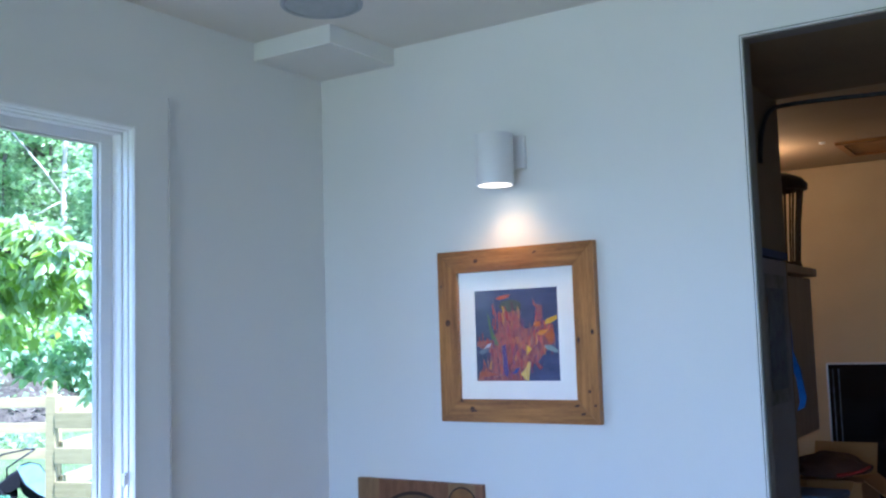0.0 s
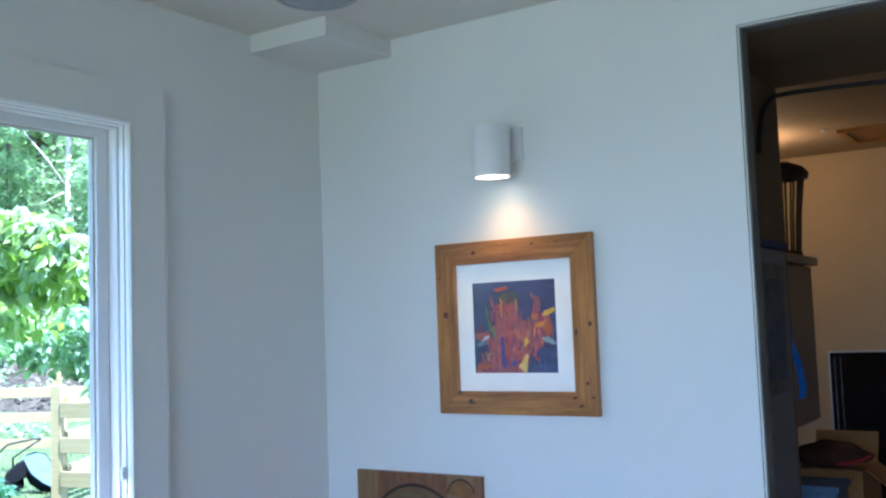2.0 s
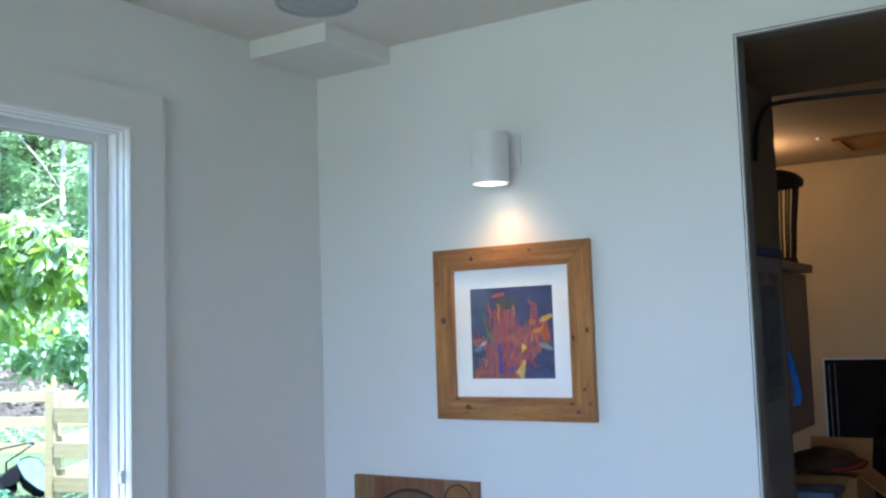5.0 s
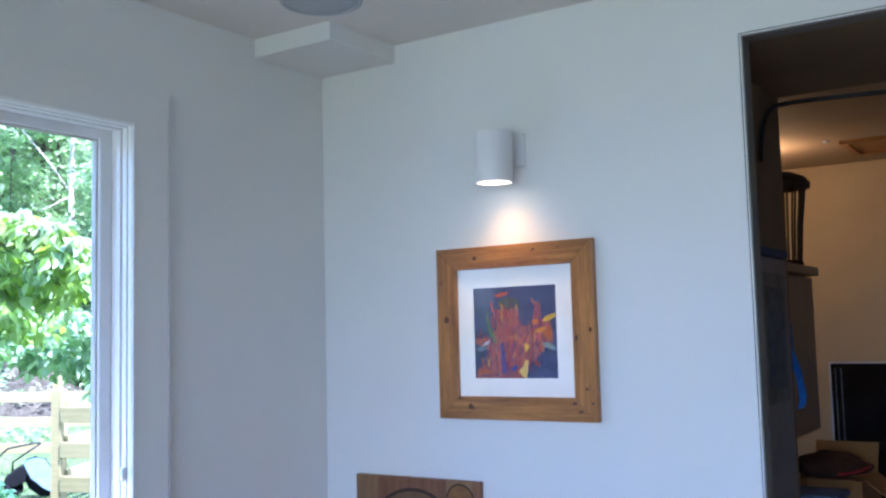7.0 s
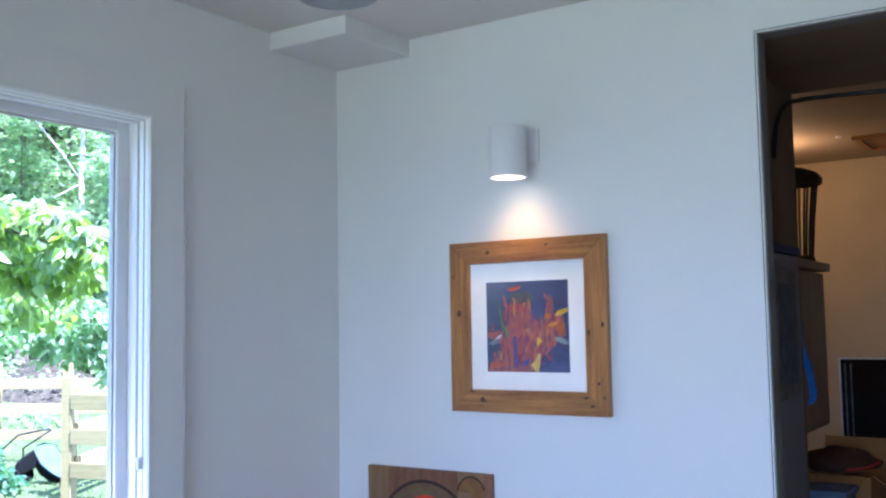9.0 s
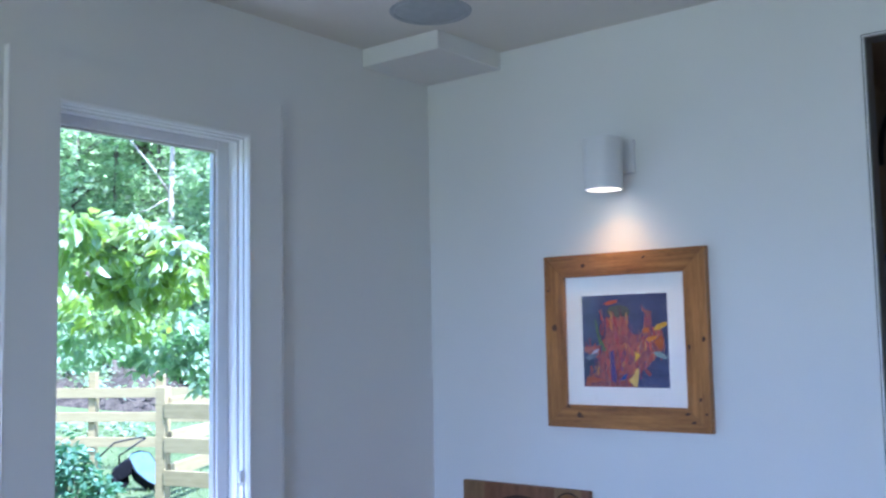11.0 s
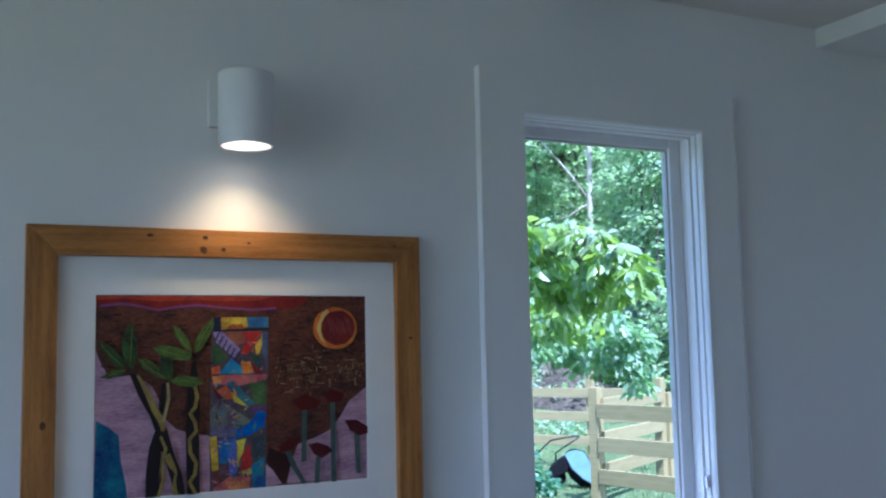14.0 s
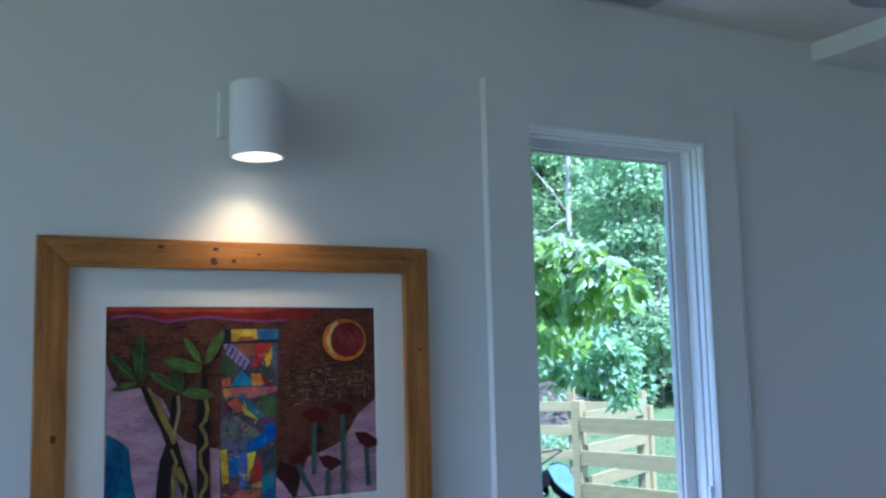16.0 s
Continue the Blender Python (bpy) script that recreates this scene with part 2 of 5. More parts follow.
def boxes(*pairs, bevel=0.0):
    bm = bmesh.new()
    for lo, hi in pairs:
        add_box(bm, lo, hi, bevel)
    return bm


def prism(points, z0, z1, bevel=0.0):
    """A flat outline in x and y, raised from z0 to z1."""
    bm = bmesh.new()
    bottom = [bm.verts.new((x, y, z0)) for x, y in points]
    top = [bm.verts.new((x, y, z1)) for x, y in points]
    k = len(points)
    bm.faces.new(bottom[::-1])
    ft = bm.faces.new(top)
    for i in range(k):
        bm.faces.new((bottom[i], bottom[(i + 1) % k], top[(i + 1) % k], top[i]))
    bmesh.ops.recalc_face_normals(bm, faces=bm.faces)
    if bevel:
        bmesh.ops.bevel(bm, geom=list(ft.edges), offset=bevel, segments=2, profile=0.6, affect="EDGES")
    return bm


def lathe(profile, segments=40, caps=True):
    """Radius and height pairs turned round the z axis."""
    bm = bmesh.new()
    rings = []
    for r, z in profile:
        rings.append([bm.verts.new((r * math.cos(2 * math.pi * i / segments), r * math.sin(2 * math.pi * i / segments), z)) for i in range(segments)])
    for a, b in zip(rings, rings[1:]):
        for i in range(segments):
            bm.faces.new((a[i], a[(i + 1) % segments], b[(i + 1) % segments], b[i]))
    if caps:
        bm.faces.new(rings[0][::-1])
        bm.faces.new(rings[-1])
    bmesh.ops.recalc_face_normals(bm, faces=bm.faces)
    return bm


def tube(points, radii, segments=8, bm=None):
    """A tapered limb through points."""
    bm = bm or bmesh.new()
    pts = [Vector(p) for p in points]
    rings = []
    for i, p in enumerate(pts):
        d = (pts[min(i + 1, len(pts) - 1)] - pts[max(i - 1, 0)]).normalized()
        side = d.cross(Vector((0.31, 0.17, 0.93))).normalized()
        if side.length < 0.1:
            side = Vector((1, 0, 0))
        up = side.cross(d)
        r = radii[i]
        rings.append([bm.verts.new(p + side * r * math.cos(2 * math.pi * k / segments) + up * r * math.sin(2 * math.pi * k / segments)) for k in range(segments)])
    for a, b in zip(rings, rings[1:]):
        for k in range(segments):
            bm.faces.new((a[k], a[(k + 1) % segments], b[(k + 1) % segments], b[k]))
    bm.faces.new(rings[0][::-1])
    bm.faces.new(rings[-1])
    return bm


def ring(w, h, aw, ah, ax, ay, z0, z1):
    """A flat rectangular ring: outside w by h, opening aw by ah round (ax, ay)."""
    bm = bmesh.new()
    outer = [(-w / 2, -h / 2), (w / 2, -h / 2), (w / 2, h / 2), (-w / 2, h / 2)]
    inside = [(ax - aw / 2, ay - ah / 2), (ax + aw / 2, ay - ah / 2), (ax + aw / 2, ay + ah / 2), (ax - aw / 2, ay + ah / 2)]
    vs = {(o, z): [bm.verts.new((x, y, z)) for x, y in pts] for o, pts in ((0, outer), (1, inside)) for z in (z0, z1)}
    for i in range(4):
        j = (i + 1) % 4
        bm.faces.new((vs[0, z1][i], vs[0, z1][j], vs[1, z1][j], vs[1, z1][i]))
        bm.faces.new((vs[0, z0][j], vs[0, z0][i], vs[1, z0][i], vs[1, z0][j]))
        bm.faces.new((vs[0, z0][i], vs[0, z0][j], vs[0, z1][j], vs[0, z1][i]))
        bm.faces.new((vs[1, z0][j], vs[1, z0][i], vs[1, z1][i], vs[1, z1][j]))
    bmesh.ops.recalc_face_normals(bm, faces=bm.faces)
    return bm


# ---- the room ----
X1, Y0, H = 4.6, -6.4, 2.44          # room from x 0 to X1, y Y0 to 0
DOOR_L, DOOR_R, DOOR_H = 1.635, 2.78, 2.237
WL, WR, WB, WT = -1.577, -0.937, 0.62, 2.026   # window opening
T = 0.15
structure("floor", box((-0.2, Y0 - 0.2, -0.12), (X1 + 0.2, 0.11, 0)), FLOOR, "brown oak board floor of the room", "floor")
structure("ceiling", box((-0.2, Y0 - 0.2, H), (X1 + 0.2, 0.11, H + 0.12)), CEILING, "flat matt white painted ceiling", "ceiling")
structure("wall_west", boxes(((-T, Y0, 0), (0, WL, H)), ((-T, WR, 0), (0, 0.11, H)), ((-T, WL, 0), (0, WR, WB)), ((-T, WL, WT), (0, WR, H))), WALL, "smooth white painted wall round the tall window", "wall")
structure("wall_north", boxes(((0, 0, 0), (DOOR_L, 0.08, H)), ((DOOR_R, 0, 0), (X1 + T, 0.08, H)), ((DOOR_L, 0, DOOR_H), (DOOR_R, 0.08, H))), WALL, "smooth white painted wall with an open doorway", "wall")
structure("wall_south", boxes(((-T, Y0 - T, 0), (0.90, Y0, H)), ((3.70, Y0 - T, 0), (X1 + T, Y0, H)), ((0.90, Y0 - T, 0), (3.70, Y0, 0.3)), ((0.90, Y0 - T, 2.3), (3.70, Y0, H))), WALL, "plain white painted wall with a wide bank of windows", "wall")
structure("wall_east", box((X1, Y0, 0), (X1 + T, 0, H)), WALL, "plain white painted wall", "wall")
structure("soffit", box((0, -0.375, 2.374), (0.357, 0, H + 0.02), 0.003), WALL, "white boxed-in soffit in the ceiling corner", "soffit")

# raised board round the window, open in the middle
PL, PR, PT, PF = -1.717, -0.79, 2.153, 0.028
structure("window_surround", boxes(((0, PL, 0.3), (PF, WL, PT)), ((0, WR, 0.3), (PF, PR - 0.009, PT)), ((0, PR - 0.009, 0.3), (PF - 0.006, PR - 0.005, PT)), ((0, PR - 0.005, 0.3), (PF, PR, PT)), ((0, WL, WT), (PF, WR, PT)), ((0, WL, 0.3), (PF, WR, WB))), WALL, "raised flat white board round the window", "trim")
structure("trim_corner_bead", box((0.003, PL - 0.004, 0.3), (PF + 0.002, PL, PT), 0.002, 3), TRIM, "glossy white corner bead down the edge of the board", "trim")

# window: stepped jamb liners, sash, glass, latch
win = thing("window_1", pose(0, (WL + WR) / 2, WB), "tall narrow white casement window with stepped jambs", "window", "", "structure")
hw, ht = (WR - WL) / 2, WT - WB
STEPS = ((0.026, 0.011, 0.002), (0.007, -0.012, 0.006), (-0.016, -0.030, 0.012), (-0.034, -0.061, 0.008))
for a, b, s in STEPS:
    for sign in (-1, 1):
        y0, y1 = sorted((sign * (hw + 0.001), sign * (hw - s)))
        part("jamb_step", box((b, y0, 0), (a, y1, ht), 0.0018), TRIM, win)
    part("head_step", box((b, -hw + s, ht - s), (a, hw - s, ht + 0.001), 0.0018), TRIM, win)
part("jamb_lip", box((PF - 0.001, hw + 0.0005, 0), (PF + 0.004, hw + 0.009, ht + 0.0095), 0.0018), TRIM, win)
part("head_lip", box((PF - 0.001, -hw, ht + 0.001), (PF + 0.004, hw, ht + 0.0095), 0.0018), TRIM, win)
part("sill", box((-0.060, -hw, -0.002), (0.045, hw, 0.022), 0.004), TRIM, win, "white window sill")
ST, SB = 0.050, 0.006            # stile and glazing bead widths seen from the room
for sign in (-1, 1):
    y0, y1 = sorted((sign * (hw - 0.006), sign * (hw - ST)))
    part("sash_stile", box((-0.100, y0, 0.01), (-0.062, y1, ht - 0.006), 0.004), SASH, win)
    y0, y1 = sorted((sign * (hw - ST), sign * (hw - ST - SB)))
    part("glazing_bead", box((-0.095, y0, 0.02), (-0.072, y1, ht - 0.04), 0.002), SEAL, win)
inner = hw - ST
part("sash_rail", box((-0.100, -inner, ht - 0.038), (-0.062, inner, ht - 0.006), 0.004), SASH, win)
part("glazing_bead", box((-0.095, -inner, ht - 0.043), (-0.072, inner, ht - 0.038), 0.002), SEAL, win)
part("sash_rail", box((-0.100, -inner, 0.01), (-0.062, inner, 0.07), 0.004), SASH, win)
pane = part("pane", box((-0.086, -inner - 0.004, 0.06), (-0.082, inner + 0.004, ht - 0.03)), PANE, win)
pane.visible_shadow = False
lever = part("latch", box((-0.006, hw - 0.018, 0.325), (0.008, hw - 0.004, 0.362), 0.005, 3), SASH, win, "small grey-white folding latch")
part("latch_lever", tube([(0.004, hw - 0.014, 0.352), (0.011, hw - 0.020, 0.345), (0.013, hw - 0.022, 0.318)], [0.004, 0.004, 0.003], 8), SASH, lever, "", None, True)

# wide window behind the camera, open to the sky
for nm, w, m in (("window_2", 1.4, pose(2.30, Y0 - 0.07, 0.3)),):
    other = thing(nm, m, "white framed window with three lights", "window", "", "structure")
    for lo, hi in (((-w, -0.03, 0), (w, 0.03, 0.05)), ((-w, -0.03, 1.95), (w, 0.03, 2.0)), ((-w, -0.03, 0.05), (-w + 0.05, 0.03, 1.95)), ((w - 0.05, -0.03, 0.05), (w, 0.03, 1.95)), ((-w / 3 - 0.025, -0.03, 0.05), (-w / 3 + 0.025, 0.03, 1.95)), ((w / 3 - 0.025, -0.03, 0.05), (w / 3 + 0.025, 0.03, 1.95))):
        part("window_frame", box(lo, hi, 0.004), TRIM, other)

# doorway edge: bead strips along the head and both sides
edge = thing("door_trim", pose(0, 0, 0), "thin pale corner bead round the bare doorway", "trim", "", "structure")
for lo, hi in (((DOOR_L + 0.004, -0.003, 0), (DOOR_L + 0.0085, 0.010, DOOR_H - 0.0085)), ((DOOR_R - 0.0085, -0.003, 0), (DOOR_R - 0.004, 0.010, DOOR_H - 0.0085)), ((DOOR_L + 0.004, -0.003, DOOR_H - 0.0085), (DOOR_R - 0.004, 0.010, DOOR_H - 0.004))):
    part("bead", box(lo, hi, 0.001), TRIM, edge)
for lo, hi in (((DOOR_L, 0.004, 0), (DOOR_L + 0.004, 0.08, DOOR_H - 0.004)), ((DOOR_R - 0.004, 0.004, 0), (DOOR_R, 0.08, DOOR_H - 0.004)), ((DOOR_L, 0.004, DOOR_H - 0.004), (DOOR_R, 0.08, DOOR_H))):
    part("joint", box(lo, hi), DARK_GAP, edge)
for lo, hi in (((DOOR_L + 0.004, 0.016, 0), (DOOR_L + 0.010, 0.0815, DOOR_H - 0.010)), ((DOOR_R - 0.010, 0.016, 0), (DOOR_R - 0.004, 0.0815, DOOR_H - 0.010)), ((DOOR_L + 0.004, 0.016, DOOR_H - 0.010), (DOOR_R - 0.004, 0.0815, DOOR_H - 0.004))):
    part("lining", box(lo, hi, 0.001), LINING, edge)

# ---- the room beyond the doorway ----
NX0, NX1, NY1 = -0.6, 3.4, 4.05
structure("floor_beyond", box((NX0 - 0.1, 0.11, -0.12), (NX1 + 0.1, NY1 + 0.1, 0)), FLOOR, "brown board floor of the room beyond", "floor")
structure("ceiling_beyond", box((NX0 - 0.1, 0.11, H), (NX1 + 0.1, NY1 + 0.1, H + 0.12)), TAN_CEIL, "tan ceiling of the room beyond", "ceiling")
structure("wall_beyond_north", box((NX0 - 0.1, NY1, 0), (NX1 + 0.1, NY1 + 0.1, H)), BEIGE, "beige painted wall of the room beyond", "wall")
structure("wall_beyond_west", box((NX0 - 0.1, 0.08, 0), (NX0, NY1, H)), BEIGE, "beige painted wall of the room beyond", "wall")
structure("wall_beyond_east", box((NX1, 0.08, 0), (NX1 + 0.1, NY1, H)), BEIGE, "beige painted wall of the room beyond", "wall")
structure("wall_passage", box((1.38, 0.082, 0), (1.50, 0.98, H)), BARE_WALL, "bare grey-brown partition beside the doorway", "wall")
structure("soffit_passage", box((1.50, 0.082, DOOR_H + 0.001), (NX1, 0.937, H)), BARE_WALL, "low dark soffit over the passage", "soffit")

# ---- wall sconces ----
def wall_sconce(m, label):
    """Origin on the wall at the middle of the plate; z out of the wall, y up."""
    ob = thing("wall_sconce", m, label, "wall lamp", "wall sconces")
    part("wall_plate", box((-0.064, -0.057, 0), (0.064, 0.057, 0.020), 0.003, 3), PLATE, ob)
    part("arm", box((-0.022, -0.03, 0.018), (0.022, 0.03, 0.056), 0.004), PLATE, ob)
    # hollow cylinder, open below
    up = pose(0, -0.119, 0.112, -90)
    shade = part("shade", lathe([(0.0575, 0.0), (0.0635, 0.0), (0.064, 0.002), (0.064, 0.168), (0.0625, 0.171), (0.0595, 0.172), (0.0005, 0.172)], 56, False), PLATE, ob, "", up, True)
    part("inner_wall", lathe([(0.0575, 0.0), (0.0575, 0.10), (0.0005, 0.10)], 48, False), PLATE, shade, "", None, True)
    part("lamp_lens", lathe([(0.0005, 0.020), (0.047, 0.020), (0.049, 0.023), (0.049, 0.034), (0.030, 0.09), (0.0005, 0.09)], 40, False), BULB, shade, "glowing white lamp face", None, True)
    return ob


SCONCE_1 = pose(0.836, 0, 1.974, 90)
SCONCE_2 = pose(0, -2.393, 1.976, 90, 0, 90)
s1 = wall_sconce(SCONCE_1, "white cylinder wall sconce lit over the small picture")
s2 = copy_thing(s1, SCONCE_2)
tagged(s2, "white cylinder wall sconce lit over the large picture")
for nm, (x, y), watts, colour, cone in (("sconce_light_small", (0.836, -0.112), 1.0, (1.0, 0.52, 0.14), 120), ("sconce_light_large", (0.112, -2.393), 2.15, (1.0, 0.64, 0.25), 118)):
    lamp = new(nm, bpy.data.lights.new(nm, "SPOT"))
    lamp.data.energy, lamp.data.color = watts, colour
    lamp.data.spot_size, lamp.data.spot_blend, lamp.data.shadow_soft_size = radians(cone), 1.0, 0.03
    lamp.matrix_world = look((x, y, 1.872), (x, y, 0))

# ---- ceiling fittings ----
spk = thing("ceiling_speaker", pose(0.46, -0.54, H), "round grey flush ceiling speaker grille", "speaker")
part("rim", lathe([(0.118, 0.0), (0.118, -0.005), (0.128, -0.007), (0.133, -0.004), (0.134, 0.0)], 56, False), GREY_GRILLE, spk, "", None, True)
part("grille", lathe([(0.0005, -0.009), (0.06, -0.0085), (0.108, -0.006), (0.118, -0.001)], 56, False), GREY_GRILLE, spk, "perforated grey grille", None, True)
vent = thing("ceiling_vent", pose(0.115, -1.30, H), "grey slatted ceiling vent above the window", "vent")
part("vent_frame", boxes(((-0.075, -0.16, -0.008), (-0.06, 0.16, 0)), ((0.06, -0.16, -0.008), (0.075, 0.16, 0)), ((-0.06, -0.16, -0.008), (0.06, -0.145, 0)), ((-0.06, 0.145, -0.008), (0.06, 0.16, 0))), GREY_GRILLE, vent)
part("backing", box((-0.06, -0.145, -0.003), (0.06, 0.145, 0)), DARK_GAP, vent)
for i in range(7):
    x = -0.048 + i * 0.016
    part("slat", box((x - 0.005, -0.145, -0.007), (x + 0.005, 0.145, -0.003)), GREY_GRILLE, vent)


# ---- framed pictures ----
def picture_frame(ob, w, h, fw, d=0.030):
    """Four mitred rails round a w by h opening centred on the origin; each rail's grain runs along it."""
    for name, length, turn, off in (("top_rail", w, 0, h / 2), ("bottom_rail", w, 180, h / 2), ("side_rail", h, 90, w / 2), ("side_rail", h, -90, w / 2)):
        L = length / 2
        bm = prism([(-L, 0), (L, 0), (L + fw, fw), (-L - fw, fw)], 0.001, d, 0.0025)
        part(name, bm, PINE, ob, "", pose(0, 0, 0, 0, 0, turn) @ Matrix.Translation((0, off, 0)))


def mat_board(ob, w, h, aw, ah, ax, ay, z0=0.008, z1=0.0115):
    """A board of w by h with a window of aw by ah round (ax, ay)."""
    board = part("mat_board", ring(w, h, aw, ah, ax, ay, z0, z1), MAT, ob, "wide white mat board")
    e = 0.005
    lip = ring(aw, ah, aw - e, ah - e, 0, 0, z0 - 0.001, z1 - 0.001)
    bmesh.ops.translate(lip, verts=lip.verts, vec=(ax, ay, 0))
    part("cut_edge", lip, MAT_CUT, board)
    return board


def knots(ob, spots, d=0.030):
    for x, y, r, flat, turn in spots:
        bm = lathe([(r, 0.0), (r * 0.8, 0.0006), (0.0004, 0.0008)], 14, False)
        part("knot", bm, KNOT, ob, "", pose(x, y, d, 0, 0, turn) @ Matrix.Diagonal((1, flat, 1, 1)))


PAINTS = {}


def tint(r, g, b, vary=0.2):
    key = (r, g, b)
    if key not in PAINTS:
        PAINTS[key] = paint("art_colour", srgb(r, g, b), vary)
    return PAINTS[key]


class Sheet:
    """The painted sheet of a picture: shapes are laid on it in thin layers, u to the right and v down, both 0 to 1."""

    def __init__(self, ob, w, h, cx, cy, z, ground):
        self.w, self.h, self.cx, self.cy, self.z = w, h, cx, cy, z
        self.sheet = part("artwork", box((cx - w / 2, cy - h / 2, z - 0.002), (cx + w / 2, cy + h / 2, z)), ground, ob, "painted sheet")
        self.level = 0

    def at(self, u, v):
        u, v = min(max(u, 0.004), 0.996), min(max(v, 0.004), 0.996)
        return self.cx + (u - 0.5) * self.w, self.cy + (0.5 - v) * self.h

    def shape(self, name, uv, material, lift=None):
        self.level += 1
        z = self.z + 0.00015 + 0.000012 * self.level if lift is None else self.z + lift
        bm = bmesh.new()
        vs = [bm.verts.new((*self.at(u, v), z)) for u, v in uv]
        f = bm.faces.new(vs)
        bm.normal_update()
        if f.normal.z < 0:
            f.normal_flip()
        bmesh.ops.triangulate(bm, faces=[f])
        return part(name, bm, material, self.sheet)

    def disc(self, name, u, v, ru, rv, material, k=20, rough_edge=0.0, rng=None):
        pts = []
        for i in range(k):
            r = 1 + (rng.uniform(-rough_edge, rough_edge) if rng else 0)
            pts.append((u + ru * r * math.cos(2 * math.pi * i / k), v + rv * r * math.sin(2 * math.pi * i / k)))
        return self.shape(name, pts, material)

    def band(self, name, line, width, material):
        """A stroke along a line of (u, v)."""
        left, right = [], []
        for i, (u, v) in enumerate(line):
            a, b = line[max(i - 1, 0)], line[min(i + 1, len(line) - 1)]
            dx, dy = (b[0] - a[0]) * self.w, (b[1] - a[1]) * self.h
            L = math.hypot(dx, dy) or 1
            wd = width if not isinstance(width, (list, tuple)) else width[i]
            ou, ov = -dy / L * wd / 2 / self.w, dx / L * wd / 2 / self.h
            left.append((u + ou, v + ov))
            right.append((u - ou, v - ov))
        return self.shape(name, left + right[::-1], material)


def picture_glass(ob, w, h):
    sheet = part("glass_pane", box((-w / 2, -h / 2, 0.018), (w / 2, h / 2, 0.020)), PICTURE_GLASS, ob, "clear reflecting glass pane")
    sheet.visible_shadow = False


# small square picture on the north wall
PIC1 = pose(0.840, 0, 1.359, 90)
pic = thing("framed_picture", PIC1, "square pine-framed picture of red and orange shapes on dark blue", "picture", "framed pictures")
picture_frame(pic, 0.446, 0.436, 0.077)
picture_glass(pic, 0.4455, 0.4355)
mat_board(pic, 0.46, 0.45, 0.323, 0.314, -0.002, -0.002)
knots(pic, [(-0.141, 0.256, 0.009, 0.8, 20), (0.088, 0.272, 0.008, 0.4, 30), (-0.262, 0.046, 0.010, 1.2, 0), (-0.286, 0.175, 0.004, 1, 0), (-0.172, -0.252, 0.010, 1, 40), (-0.214, -0.223, 0.005, 1.6, 60), (-0.160, -0.257, 0.005, 0.8, 0), (0.236, -0.025, 0.005, 2, 0), (0.286, 0.0, 0.006, 1.5, 0), (0.222, -0.236, 0.009, 0.5, 10), (0.243, -0.262, 0.009, 0.5, 10), (0.286, -0.235, 0.005, 0.8, 0), (0.268, -0.19, 0.005, 1.2, 0)])
NAVY = surface("night_blue_ground", (0.022, 0.030, 0.085), (0.065, 0.08, 0.185), 0.5, 9, (0.5, 3, 1), 90, 0.1, 0.0005)
art = Sheet(pic, 0.323, 0.314, -0.002, -0.002, 0.0098, NAVY)
rng = random.Random(5)
RED_MASS = surface("scumbled_red", (0.055, 0.028, 0.075), (0.46, 0.13, 0.085), 0.5, 30, (3.0, 1, 1), 140, 0.2, 0.0005, mix_fine=0.55)
YELLOW = tint(206, 168, 52)
art.disc("dark_shape", 0.44, 0.19, 0.13, 0.075, tint(74, 80, 72), 16, 0.12, rng)
art.shape("pale_fan", [(0.211, 0.612), (0.348, 0.593), (0.409, 0.855), (0.317, 0.799), (0.241, 0.714)], tint(92, 94, 122))
art.shape("red_mass", [(0.295, 0.238), (0.429, 0.254), (0.553, 0.233), (0.557, 0.413), (0.665, 0.455), (0.712, 0.395), (0.751, 0.236), (0.71, 0.176), (0.702, 0.115), (0.738, 0.18), (0.812, 0.198), (0.812, 0.357), (0.929, 0.398), (0.954, 0.576), (0.852, 0.675), (0.739, 0.794), (0.626, 0.854), (0.598, 0.996), (0.007, 0.998), (0.063, 0.877), (0.179, 0.836), (0.185, 0.694), (0.019, 0.611), (0.03, 0.56), (0.214, 0.551), (0.286, 0.451)], RED_MASS)
for i in range(330):
    u, v = rng.uniform(0.06, 0.95), rng.uniform(0.26, 0.99)
    if u < 0.22 and v < 0.56 or (0.55 < u < 0.70 and v < 0.44) or (u > 0.68 and v > 0.84) or (u > 0.80 and v > 0.72) or (u > 0.8 and v < 0.40) or (u < 0.15 and 0.62 < v < 0.86):
        continue
    ln, wd = rng.uniform(0.03, 0.12), rng.uniform(0.0015, 0.0048)
    art.band("brush_stroke", [(u, v), (u + rng.uniform(-0.012, 0.012), v - ln / 2), (u + rng.uniform(-0.02, 0.02), v - ln)], wd, rng.choice([tint(168, 62, 56), tint(142, 48, 58), tint(190, 98, 56), tint(176, 70, 62), tint(128, 74, 116), tint(66, 62, 112), tint(92, 46, 68), tint(150, 112, 98), tint(206, 150, 70), tint(196, 92, 84)]))
art.shape("green_stroke", [(0.158, 0.245), (0.184, 0.286), (0.208, 0.419), (0.251, 0.535), (0.213, 0.555), (0.175, 0.388)], tint(84, 104, 74))
art.shape("green_stroke", [(0.246, 0.491), (0.297, 0.617), (0.234, 0.596)], tint(96, 112, 84))
art.shape("orange_stroke", [(0.267, 0.101), (0.347, 0.07), (0.442, 0.061), (0.427, 0.093), (0.323, 0.119)], tint(178, 84, 58))
art.shape("yellow_leaf", [(0.838, 0.393), (0.867, 0.342), (0.976, 0.306), (0.992, 0.34), (0.908, 0.39)], YELLOW)
